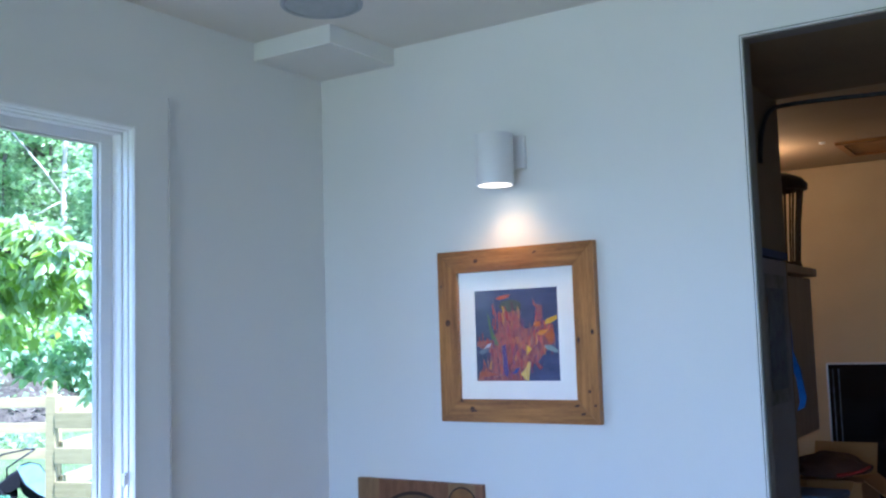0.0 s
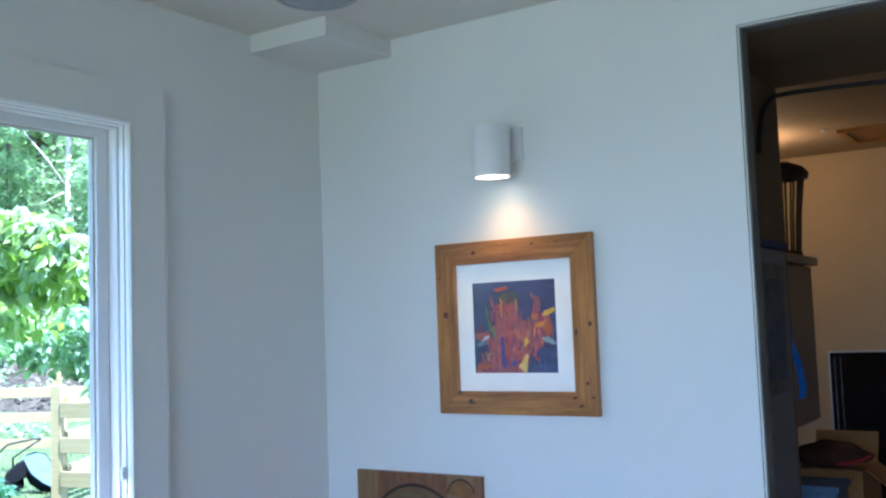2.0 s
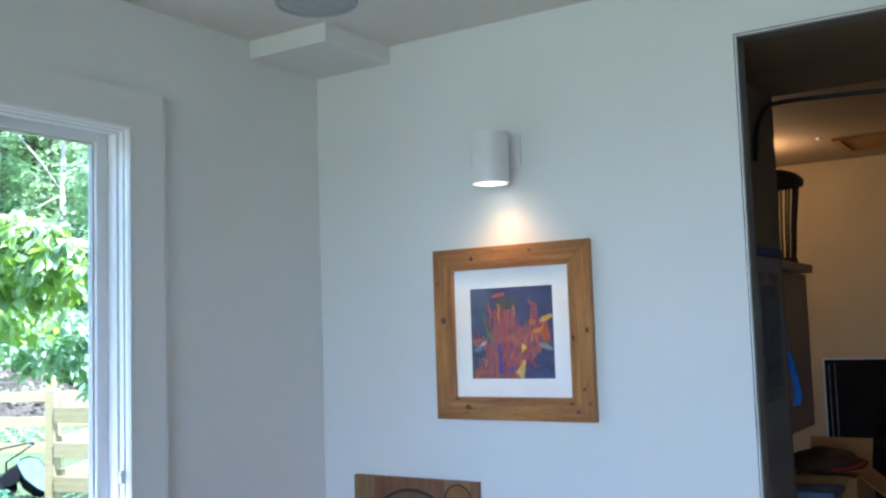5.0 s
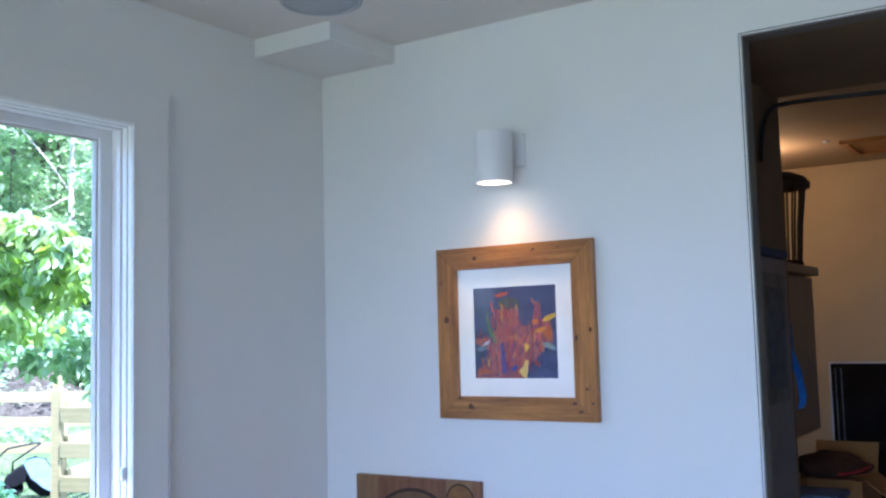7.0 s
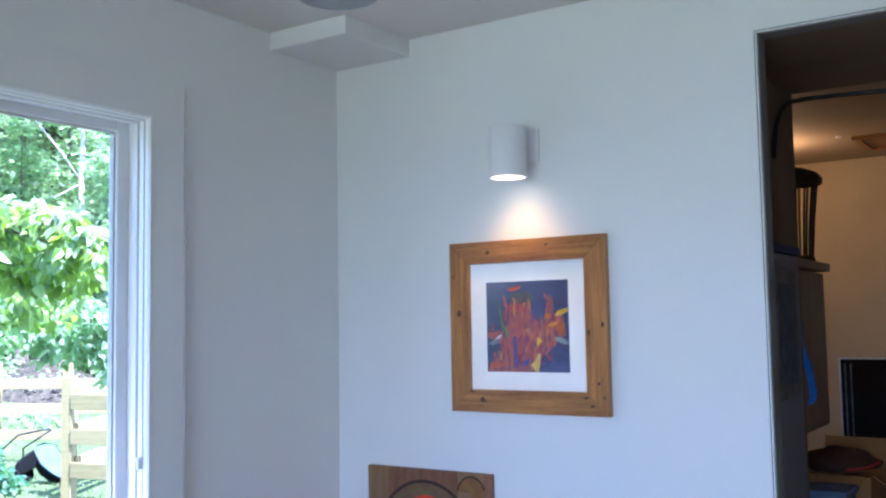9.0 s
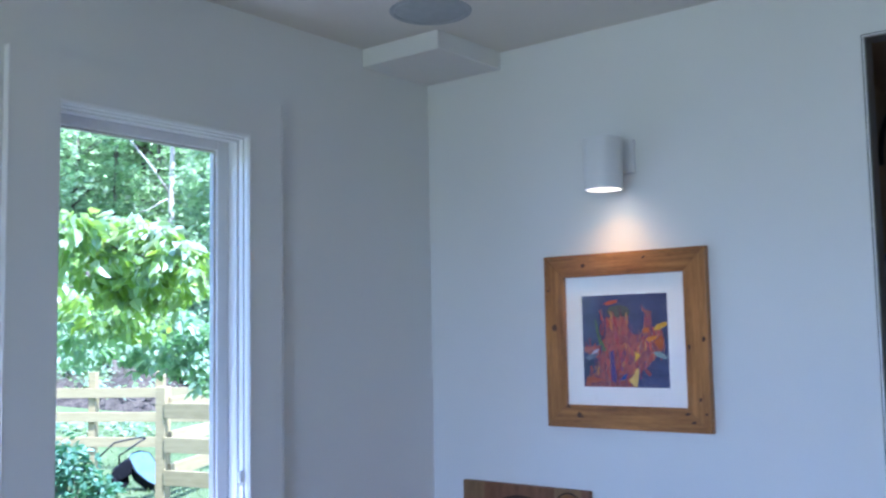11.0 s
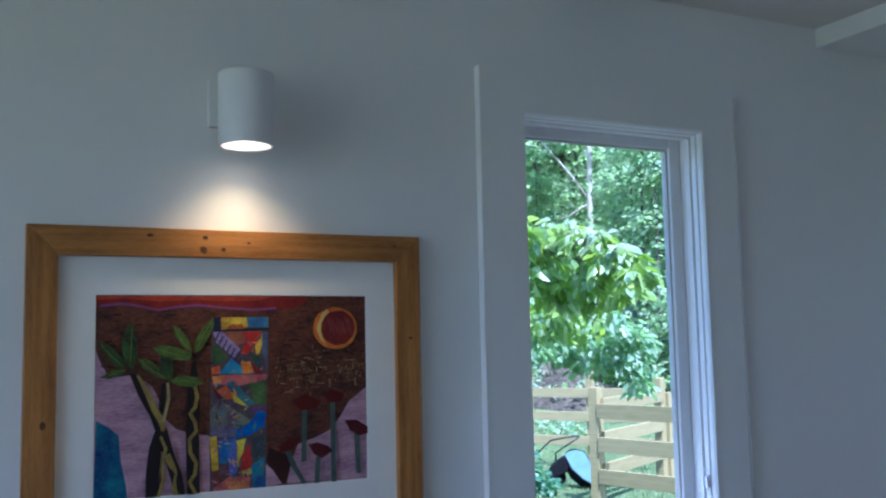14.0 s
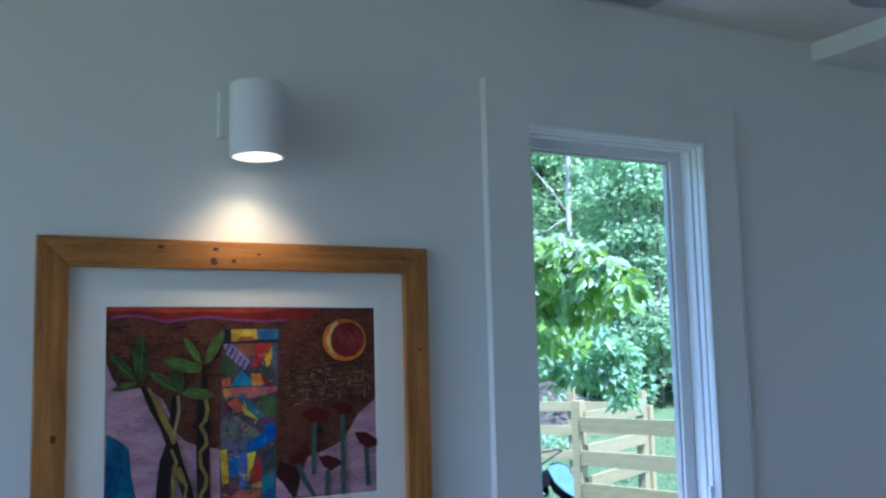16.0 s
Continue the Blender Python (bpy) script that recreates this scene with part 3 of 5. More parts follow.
art.shape("orange_leaf", [(0.707, 0.395), (0.735, 0.364), (0.787, 0.368), (0.785, 0.416), (0.733, 0.42)], tint(190, 106, 46))
art.shape("orange_leaf", [(0.738, 0.499), (0.774, 0.464), (0.884, 0.449), (0.861, 0.485), (0.794, 0.516)], tint(196, 126, 46))
art.shape("orange_leaf", [(0.838, 0.516), (0.927, 0.438), (0.946, 0.517), (0.92, 0.606), (0.878, 0.576)], tint(168, 92, 50))
art.shape("pale_leaf", [(0.82, 0.619), (0.898, 0.614), (0.994, 0.679), (0.959, 0.701), (0.853, 0.661)], tint(132, 152, 148))
art.shape("yellow_fleck", [(0.623, 0.61), (0.683, 0.658), (0.619, 0.726)], YELLOW)
art.shape("yellow_fleck", [(0.542, 0.919), (0.604, 0.854), (0.64, 0.794), (0.664, 0.794), (0.65, 0.914), (0.634, 0.996), (0.59, 0.974)], tint(206, 176, 96))
art.shape("blue_fleck", [(0.442, 0.915), (0.493, 0.859), (0.534, 0.851), (0.505, 0.907)], tint(50, 80, 150))
art.shape("violet_stroke", [(0.331, 0.613), (0.37, 0.603), (0.403, 0.875), (0.391, 0.956), (0.339, 0.916)], tint(84, 74, 128))
art.shape("grey_leaf", [(0.034, 0.681), (0.095, 0.644), (0.192, 0.637), (0.163, 0.677), (0.081, 0.706)], tint(104, 112, 132))
art.shape("white_fleck", [(0.109, 0.644), (0.155, 0.596), (0.208, 0.58), (0.183, 0.624)], tint(186, 182, 198))
art.shape("orange_stroke", [(0.048, 0.893), (0.154, 0.889), (0.271, 0.92), (0.152, 0.942), (0.037, 0.951)], tint(166, 86, 64))
art.shape("red_stroke", [(0.72, 0.818), (0.76, 0.806), (0.801, 0.853), (0.774, 0.877)], tint(140, 62, 66))

# large picture on the west wall
PIC2 = pose(0, -2.383, 1.288, 90, 0, 90)
pic = thing("framed_picture", PIC2, "large pine-framed collage of palms, flowers and a moon on brown", "picture", "framed pictures")
picture_frame(pic, 0.810, 0.630, 0.066)
mat_board(pic, 0.826, 0.646, 0.654, 0.458, 0.001, 0.001)
knots(pic, [(-0.21, 0.364, 0.008, 0.5, 0), (-0.084, 0.362, 0.007, 0.7, 0), (-0.088, 0.333, 0.008, 1.2, 30), (-0.041, 0.335, 0.006, 0.8, 0), (0.02, 0.352, 0.005, 0.5, 0), (-0.431, -0.055, 0.006, 1.5, 0), (0.442, 0.12, 0.006, 0.5, 0), (0.40, 0.355, 0.006, 0.4, 20)])
BROWN = surface("brown_painted_ground", (0.008, 0.004, 0.004), (0.165, 0.048, 0.024), 0.5, 30, (0.8, 1.3, 1), 150, 0.35, 0.0008, mix_fine=0.5)
MAUVE = surface("mauve_painted_ground", (0.24, 0.12, 0.19), (0.56, 0.36, 0.45), 0.55, 20, (0.6, 2, 1), 130, 0.3, 0.0008, mix_fine=0.45)
art = Sheet(pic, 0.654, 0.458, 0.001, 0.001, 0.0098, BROWN)
LEAF_A, LEAF_B, VEIN = tint(56, 78, 36, 0.55), tint(82, 102, 40, 0.55), tint(112, 126, 66)
rng = random.Random(11)
art.shape("red_sky", [(0, 0.005), (0.458, 0), (0.765, 0.005), (0.75, 0.046), (0.70, 0.072), (0.554, 0.074), (0.458, 0.065), (0.346, 0.049), (0.271, 0.06), (0.212, 0.076), (0.154, 0.054), (0.089, 0.04), (0.004, 0.055)], tint(118, 30, 26, 0.4))
art.shape("orange_sky", [(0.007, 0.005), (0.458, 0), (0.625, 0.007), (0.578, 0.03), (0.458, 0.035), (0.346, 0.028), (0.212, 0.035), (0.089, 0.023), (0.011, 0.029)], tint(156, 54, 30, 0.45))
art.band("violet_line", [(0.018, 0.058), (0.096, 0.047), (0.154, 0.061), (0.212, 0.08), (0.271, 0.065), (0.346, 0.054), (0.458, 0.07), (0.554, 0.079), (0.642, 0.07)], 0.0055, tint(124, 66, 118))
art.shape("mauve_hill", [(0.005, 0.271), (0.021, 0.334), (0.05, 0.408), (0.121, 0.4), (0.149, 0.412), (0.193, 0.456), (0.223, 0.542), (0.231, 0.611), (0.275, 0.672), (0.319, 0.696), (0.396, 0.717), (0.399, 0.979), (0.396, 1), (0, 1)], MAUVE)
art.shape("teal_hill", [(0.01, 0.613), (0.049, 0.646), (0.084, 0.69), (0.092, 0.815), (0.108, 0.919), (0.115, 1), (0.002, 1)], tint(38, 92, 118, 0.6))
art.shape("mauve_hill", [(0.998, 0.501), (0.961, 0.539), (0.925, 0.574), (0.888, 0.656), (0.844, 0.726), (0.791, 0.758), (0.721, 0.788), (0.695, 0.88), (0.678, 0.986), (1, 1)], MAUVE)
art.shape("mauve_hill", [(0.595, 0.872), (0.623, 0.909), (0.66, 0.985), (0.596, 0.993)], MAUVE)
art.shape("brown_pot", [(0.61, 0.791), (0.653, 0.824), (0.697, 0.847), (0.69, 0.906), (0.672, 0.983), (0.657, 0.98), (0.623, 0.909), (0.602, 0.872)], tint(48, 20, 18, 0.4))
# collage column of cut papers
art.shape("collage_base", [(0.398, 0.118), (0.609, 0.117), (0.608, 0.439), (0.602, 0.604), (0.598, 1), (0.396, 1), (0.393, 0.706), (0.398, 0.408)], tint(84, 72, 78, 0.4))
art.shape("cut_paper", [(0.408, 0.118), (0.436, 0.118), (0.436, 0.184), (0.408, 0.186)], tint(34, 48, 72, 0.5))
art.shape("cut_paper", [(0.434, 0.118), (0.532, 0.118), (0.537, 0.168), (0.434, 0.182)], tint(206, 172, 40, 0.5))
art.shape("cut_paper", [(0.527, 0.118), (0.609, 0.117), (0.61, 0.173), (0.535, 0.168)], tint(64, 112, 150, 0.5))
art.shape("cut_paper", [(0.459, 0.165), (0.475, 0.154), (0.513, 0.152), (0.521, 0.178), (0.459, 0.18)], tint(168, 92, 44, 0.5))
art.shape("cut_paper", [(0.405, 0.194), (0.438, 0.188), (0.505, 0.283), (0.484, 0.329), (0.418, 0.249)], tint(158, 138, 182, 0.5))
art.shape("cut_paper", [(0.445, 0.192), (0.517, 0.191), (0.521, 0.248), (0.492, 0.262), (0.459, 0.224)], tint(150, 92, 60, 0.5))
art.shape("cut_paper", [(0.513, 0.192), (0.586, 0.193), (0.534, 0.31), (0.505, 0.307), (0.525, 0.237)], tint(180, 44, 34, 0.5))
art.shape("cut_paper", [(0.584, 0.214), (0.589, 0.252), (0.573, 0.315), (0.546, 0.296)], tint(206, 160, 44, 0.5))
art.shape("cut_paper", [(0.588, 0.194), (0.608, 0.194), (0.606, 0.394), (0.584, 0.297)], tint(84, 94, 120, 0.5))
art.shape("cut_paper", [(0.402, 0.271), (0.418, 0.252), (0.453, 0.317), (0.435, 0.351), (0.402, 0.364)], tint(62, 84, 50, 0.5))
art.shape("cut_paper", [(0.537, 0.31), (0.573, 0.315), (0.584, 0.391), (0.559, 0.355)], tint(52, 74, 60, 0.5))
art.shape("cut_paper", [(0.429, 0.404), (0.472, 0.327), (0.506, 0.371), (0.514, 0.41)], tint(64, 142, 176, 0.5))
art.shape("cut_paper", [(0.505, 0.348), (0.542, 0.348), (0.556, 0.409), (0.514, 0.41)], tint(214, 128, 36, 0.5))
art.shape("cut_paper", [(0.542, 0.349), (0.595, 0.418), (0.556, 0.409)], tint(130, 36, 40, 0.5))
art.shape("cut_paper", [(0.4, 0.373), (0.432, 0.363), (0.43, 0.404), (0.401, 0.41)], tint(196, 92, 46, 0.5))
art.shape("cut_paper", [(0.401, 0.456), (0.427, 0.414), (0.606, 0.416), (0.6, 0.444), (0.501, 0.472)], tint(176, 96, 96, 0.5))
art.shape("cut_paper", [(0.402, 0.419), (0.453, 0.415), (0.414, 0.48)], tint(196, 124, 60, 0.5))
art.shape("cut_paper", [(0.418, 0.492), (0.453, 0.468), (0.49, 0.528), (0.452, 0.54)], tint(200, 96, 40, 0.5))
art.shape("cut_paper", [(0.452, 0.456), (0.478, 0.443), (0.561, 0.566), (0.528, 0.578)], tint(70, 110, 122, 0.5))
art.shape("cut_paper", [(0.467, 0.492), (0.535, 0.583), (0.483, 0.553)], tint(190, 174, 52, 0.5))
art.shape("cut_paper", [(0.524, 0.462), (0.601, 0.451), (0.6, 0.571), (0.56, 0.566), (0.543, 0.507)], tint(74, 96, 54, 0.5))
art.shape("cut_paper", [(0.401, 0.477), (0.419, 0.492), (0.449, 0.539), (0.423, 0.531)], tint(104, 36, 44, 0.5))
art.shape("cut_paper", [(0.395, 0.592), (0.427, 0.536), (0.528, 0.634), (0.545, 0.659), (0.485, 0.692), (0.398, 0.713)], tint(112, 116, 104, 0.5))
art.shape("cut_paper", [(0.398, 0.686), (0.485, 0.678), (0.487, 0.738), (0.398, 0.72)], tint(112, 104, 126, 0.5))
art.shape("cut_paper", [(0.535, 0.588), (0.598, 0.58), (0.6, 0.606), (0.543, 0.608)], tint(92, 56, 110, 0.5))
art.shape("cut_paper", [(0.489, 0.704), (0.543, 0.658), (0.568, 0.604), (0.6, 0.615), (0.593, 0.687), (0.535, 0.728), (0.49, 0.738)], tint(28, 92, 178, 0.5))
art.shape("cut_paper", [(0.394, 0.725), (0.419, 0.719), (0.426, 0.891), (0.402, 0.896)], tint(214, 184, 40, 0.5))
art.shape("cut_paper", [(0.425, 0.743), (0.485, 0.726), (0.489, 0.761), (0.461, 0.849), (0.43, 0.86)], tint(58, 112, 168, 0.5))
art.shape("cut_paper", [(0.461, 0.86), (0.469, 0.76), (0.491, 0.741), (0.492, 0.909), (0.468, 0.932)], tint(96, 104, 172, 0.5))
art.shape("cut_paper", [(0.492, 0.75), (0.525, 0.741), (0.512, 0.83), (0.494, 0.888)], tint(206, 186, 56, 0.5))
art.shape("cut_paper", [(0.54, 0.763), (0.547, 0.879), (0.535, 0.915), (0.502, 0.901), (0.502, 0.841)], tint(172, 44, 40, 0.5))
art.shape("cut_paper", [(0.548, 0.743), (0.598, 0.72), (0.594, 0.839), (0.552, 0.847)], tint(66, 80, 76, 0.5))
art.shape("cut_paper", [(0.493, 0.911), (0.554, 0.891), (0.59, 0.848), (0.577, 0.893), (0.544, 0.927)], tint(160, 168, 62, 0.5))
art.shape("cut_paper", [(0.544, 0.879), (0.595, 0.837), (0.587, 0.964), (0.552, 0.997)], tint(60, 126, 146, 0.5))
art.shape("cut_paper", [(0.4, 0.903), (0.461, 0.862), (0.467, 0.932), (0.408, 0.972)], tint(104, 62, 58, 0.5))
art.shape("cut_paper", [(0.408, 0.983), (0.462, 0.929), (0.545, 0.937), (0.537, 1), (0.405, 1)], tint(180, 94, 84, 0.5))
art.shape("cut_paper", [(0.462, 0.954), (0.537, 0.947), (0.532, 1), (0.462, 1)], tint(190, 120, 70, 0.5))
art.shape("cut_paper", [(0.555, 0.963), (0.599, 0.93), (0.598, 1), (0.554, 1)], tint(44, 92, 140, 0.5))
art.shape("dark_line", [(0.408, 0.182), (0.61, 0.174), (0.61, 0.184), (0.408, 0.191)], tint(26, 28, 34))
FLECKS = [tint(214, 150, 60), tint(60, 120, 160), tint(176, 70, 60), tint(96, 130, 80), tint(190, 180, 90), tint(90, 80, 130), tint(60, 60, 66), tint(200, 120, 110)]
for k in range(110):
    u, v = rng.uniform(0.408, 0.59), rng.uniform(0.20, 0.98)
    if u < 0.51 and v < 0.35:
        continue
    a, L = rng.uniform(0, math.pi), rng.uniform(0.006, 0.018)
    du, dv = L * math.cos(a), 1.4 * L * math.sin(a)
    art.shape("paper_scrap", [(u - du, v - dv), (u + du * 0.3 - dv * 0.25, v + dv * 0.3 + du * 0.4), (u + du, v + dv), (u + dv * 0.12, v - du * 0.2)], rng.choice(FLECKS))
for k in range(34):
    u, v = rng.uniform(0.27, 0.39), rng.gauss(0.43, 0.03)
    L = rng.uniform(0.008, 0.022)
    art.band("woven_mark", [(u, v), (u + L, v)] if k % 2 else [(u, v), (u, v + L * 1.5)], rng.uniform(0.0008, 0.0014), tint(120, 84, 62))
art.band("stripe", [(0.428, 0.193), (0.412, 0.237)], 0.0034, tint(52, 44, 80))
art.band("stripe", [(0.442, 0.214), (0.426, 0.258)], 0.0034, tint(52, 44, 80))
art.band("stripe", [(0.456, 0.235), (0.44, 0.279)], 0.0034, tint(52, 44, 80))
art.band("stripe", [(0.47, 0.257), (0.454, 0.301)], 0.0034, tint(52, 44, 80))
art.band("stripe", [(0.484, 0.278), (0.468, 0.322)], 0.0034, tint(52, 44, 80))
art.band("stripe", [(0.498, 0.299), (0.482, 0.343)], 0.0034, tint(52, 44, 80))
for k in range(230):
    u, v = rng.uniform(0.625, 0.985), rng.gauss(0.405, 0.055)
    if 0.25 < v < 0.54 and not (u > 0.9 and v > 0.50):
        L = rng.uniform(0.008, 0.034)
        line = [(u, v), (u + L, v)] if k % 3 else [(u, v), (u, v + L * 1.3)]
        art.band("woven_mark", line, rng.uniform(0.0010, 0.0020), rng.choice([tint(150, 116, 88), tint(112, 74, 54), tint(170, 146, 106), tint(36, 20, 18), tint(136, 104, 66)]))
for k in range(60):
    u, v = rng.choice([rng.uniform(0.02, 0.42), rng.uniform(0.64, 0.98)]), rng.uniform(0.08, 0.36)
    art.band("scumble", [(u, v), (u + rng.uniform(0.015, 0.04), v + rng.uniform(-0.004, 0.004))], rng.uniform(0.001, 0.004), rng.choice([tint(84, 36, 30), tint(60, 26, 22), tint(34, 22, 22)]))
# moon
art.disc("moon_ring", 0.869, 0.18, 0.089, 0.113, tint(196, 112, 34, 0.35), 26, 0.02, rng)
art.shape("moon_gleam", [(0.814, 0.102), (0.836, 0.074), (0.845, 0.09), (0.82, 0.139), (0.811, 0.181), (0.818, 0.236), (0.831, 0.257), (0.809, 0.242), (0.794, 0.181)], tint(206, 178, 96))
art.disc("moon", 0.880, 0.178, 0.068, 0.094, tint(112, 34, 32, 0.4), 26, 0.02, rng)
for k in range(9):
    u = 0.838 + k * 0.012
    art.band("moon_scratch", [(u, 0.12 + 0.012 * (k % 3)), (u + 0.014, 0.20 + 0.014 * (k % 2))], 0.0013, tint(150, 88, 92))
# palms
DARKSTEM, STRAW = tint(26, 22, 24), tint(140, 120, 56, 0.35)
art.band("palm_stem", [(0.124, 0.392), (0.161, 0.496), (0.201, 0.595), (0.225, 0.679), (0.248, 0.786), (0.276, 0.904), (0.289, 1.01)], [0.010, 0.020, 0.022, 0.026, 0.024, 0.026, 0.026], DARKSTEM)
art.band("palm_stem", [(0.231, 0.447), (0.227, 0.563), (0.219, 0.678), (0.205, 0.761), (0.196, 0.896), (0.196, 1.006)], [0.010, 0.014, 0.020, 0.028, 0.030, 0.030], DARKSTEM)
art.band("palm_stem", [(0.337, 0.339), (0.333, 0.462), (0.335, 0.59), (0.331, 0.697), (0.333, 0.803), (0.336, 1.009)], [0.008, 0.026, 0.030, 0.030, 0.030, 0.030], DARKSTEM)
art.band("stem_twist", [(0.144, 0.401), (0.177, 0.492), (0.201, 0.572), (0.228, 0.637), (0.231, 0.679)], [0.006, 0.012, 0.014, 0.016, 0.008], STRAW)
art.band("stem_twist", [(0.245, 0.442), (0.249, 0.522), (0.236, 0.601), (0.231, 0.637)], 0.007, tint(150, 138, 96))
art.band("stem_twist", [(0.243, 0.796), (0.261, 0.85), (0.276, 0.888), (0.271, 0.924), (0.269, 0.966), (0.277, 1.008)], [0.016, 0.014, 0.006, 0.006, 0.012, 0.012], STRAW)
art.band("stem_twist", [(0.222, 0.705), (0.24, 0.764), (0.228, 0.847), (0.233, 0.915), (0.216, 1.006)], [0.006, 0.008, 0.008, 0.008, 0.008], STRAW)
art.band("stem_twist", [(0.339, 0.462), (0.348, 0.516), (0.341, 0.569), (0.323, 0.6), (0.341, 0.644), (0.345, 0.687), (0.321, 0.728), (0.324, 0.792), (0.345, 0.846), (0.341, 0.899), (0.322, 0.939), (0.343, 0.999)], 0.009, STRAW)
art.shape("palm_leaf", [(0.115, 0.142), (0.099, 0.184), (0.088, 0.252), (0.1, 0.339), (0.127, 0.369), (0.141, 0.306), (0.139, 0.211), (0.128, 0.164)], LEAF_A)
art.shape("palm_leaf", [(0.009, 0.228), (0.031, 0.285), (0.063, 0.343), (0.102, 0.37), (0.093, 0.318), (0.059, 0.262), (0.027, 0.236)], LEAF_A)
art.shape("palm_leaf", [(0.018, 0.408), (0.057, 0.374), (0.107, 0.367), (0.092, 0.396), (0.05, 0.412)], LEAF_B)
art.shape("palm_leaf", [(0.141, 0.317), (0.16, 0.365), (0.2, 0.409), (0.253, 0.428), (0.223, 0.37), (0.185, 0.329)], LEAF_B)
art.shape("palm_leaf", [(0.221, 0.285), (0.241, 0.296), (0.265, 0.352), (0.263, 0.416), (0.244, 0.428), (0.217, 0.393)], LEAF_A)
art.shape("palm_leaf", [(0.188, 0.265), (0.214, 0.3), (0.258, 0.328), (0.319, 0.335), (0.33, 0.301), (0.272, 0.267), (0.221, 0.254)], LEAF_B)
art.shape("palm_leaf", [(0.259, 0.154), (0.272, 0.214), (0.302, 0.27), (0.33, 0.292), (0.314, 0.225), (0.286, 0.174)], LEAF_B)
art.shape("palm_leaf", [(0.404, 0.118), (0.369, 0.161), (0.341, 0.234), (0.336, 0.297), (0.362, 0.282), (0.392, 0.207), (0.408, 0.15)], LEAF_B)
art.shape("palm_leaf", [(0.248, 0.433), (0.288, 0.407), (0.348, 0.42), (0.375, 0.453), (0.333, 0.468), (0.281, 0.457)], LEAF_B)
art.band("leaf_vein", [(0.123, 0.164), (0.121, 0.264), (0.117, 0.358)], [0.0012, 0.0018, 0.0006], VEIN)
art.band("leaf_vein", [(0.02, 0.246), (0.056, 0.304), (0.095, 0.358)], [0.0012, 0.0018, 0.0006], VEIN)
art.band("leaf_vein", [(0.029, 0.403), (0.064, 0.392), (0.1, 0.374)], [0.0012, 0.0018, 0.0006], VEIN)
art.band("leaf_vein", [(0.152, 0.33), (0.192, 0.38), (0.24, 0.418)], [0.0012, 0.0018, 0.0006], VEIN)
art.band("leaf_vein", [(0.199, 0.269), (0.258, 0.297), (0.317, 0.317)], [0.0012, 0.0018, 0.0006], VEIN)
art.band("leaf_vein", [(0.266, 0.165), (0.29, 0.227), (0.321, 0.281)], [0.0012, 0.0018, 0.0006], VEIN)
art.band("leaf_vein", [(0.399, 0.131), (0.368, 0.21), (0.343, 0.282)], [0.0012, 0.0018, 0.0006], VEIN)
art.band("leaf_vein", [(0.259, 0.433), (0.31, 0.437), (0.363, 0.453)], [0.0012, 0.0018, 0.0006], VEIN)
# flowers
STEM = tint(74, 92, 82, 0.3)
art.band("flower_stem", [(0.951, 0.751), (0.954, 0.854), (0.958, 0.963)], 0.0125, STEM)
art.band("flower_stem", [(0.797, 0.859), (0.793, 0.924), (0.791, 1.002)], 0.0125, STEM)
art.band("flower_stem", [(0.744, 0.606), (0.742, 0.742), (0.74, 0.879)], 0.0125, STEM)
art.band("flower_stem", [(0.855, 0.57), (0.856, 0.786), (0.857, 0.999)], 0.0125, STEM)
art.band("flower_stem", [(0.678, 0.818), (0.704, 0.904), (0.744, 1)], 0.0125, STEM)
art.shape("poppy", [(0.902, 0.675), (0.951, 0.677), (0.999, 0.717), (0.997, 0.754), (0.956, 0.761), (0.924, 0.732)], tint(70, 14, 26))
art.shape("poppy", [(0.758, 0.791), (0.795, 0.784), (0.835, 0.806), (0.855, 0.834), (0.808, 0.868), (0.778, 0.842)], tint(70, 14, 26))
art.shape("poppy", [(0.695, 0.562), (0.747, 0.526), (0.81, 0.568), (0.791, 0.605), (0.73, 0.613)], tint(84, 20, 20))
art.shape("poppy", [(0.818, 0.532), (0.853, 0.507), (0.903, 0.534), (0.889, 0.574), (0.844, 0.578)], tint(82, 18, 20))
art.shape("poppy", [(0.643, 0.796), (0.687, 0.748), (0.732, 0.758), (0.697, 0.812), (0.653, 0.826)], tint(80, 20, 22))

# wooden panel picture low on the north wall
low = thing("wooden_picture", pose(0.423, 0, 0.551, 90), "brown wooden panel picture with painted arcs and a red patch", "picture", "framed pictures")
PANEL_A = surface("mid_brown_plank", (0.13, 0.055, 0.024), (0.24, 0.11, 0.05), 0.5, 4, (10, 1.2, 1), 60, 0.12, 0.001)
PANEL_B = surface("pale_plank", (0.18, 0.10, 0.042), (0.27, 0.155, 0.066), 0.5, 4, (10, 1.2, 1), 60, 0.12, 0.001)
for k, (a, b, mt) in enumerate(((-0.268, -0.172, PANEL_B), (-0.171, 0.128, PANEL_A), (0.129, 0.238, PANEL_B), (0.239, 0.268, PANEL_A))):
    part("plank", box((a, -0.30, 0.001), (b, 0.30, 0.022), 0.002), mt, low)


def arc(cx, cy, r0, r1, a0, a1, k=26):
    pts = [(cx + r1 * math.cos(radians(a0 + (a1 - a0) * i / k)), cy + r1 * math.sin(radians(a0 + (a1 - a0) * i / k))) for i in range(k + 1)]
    pts += [(cx + r0 * math.cos(radians(a1 + (a0 - a1) * i / k)), cy + r0 * math.sin(radians(a1 + (a0 - a1) * i / k))) for i in range(k + 1)]
    return pts


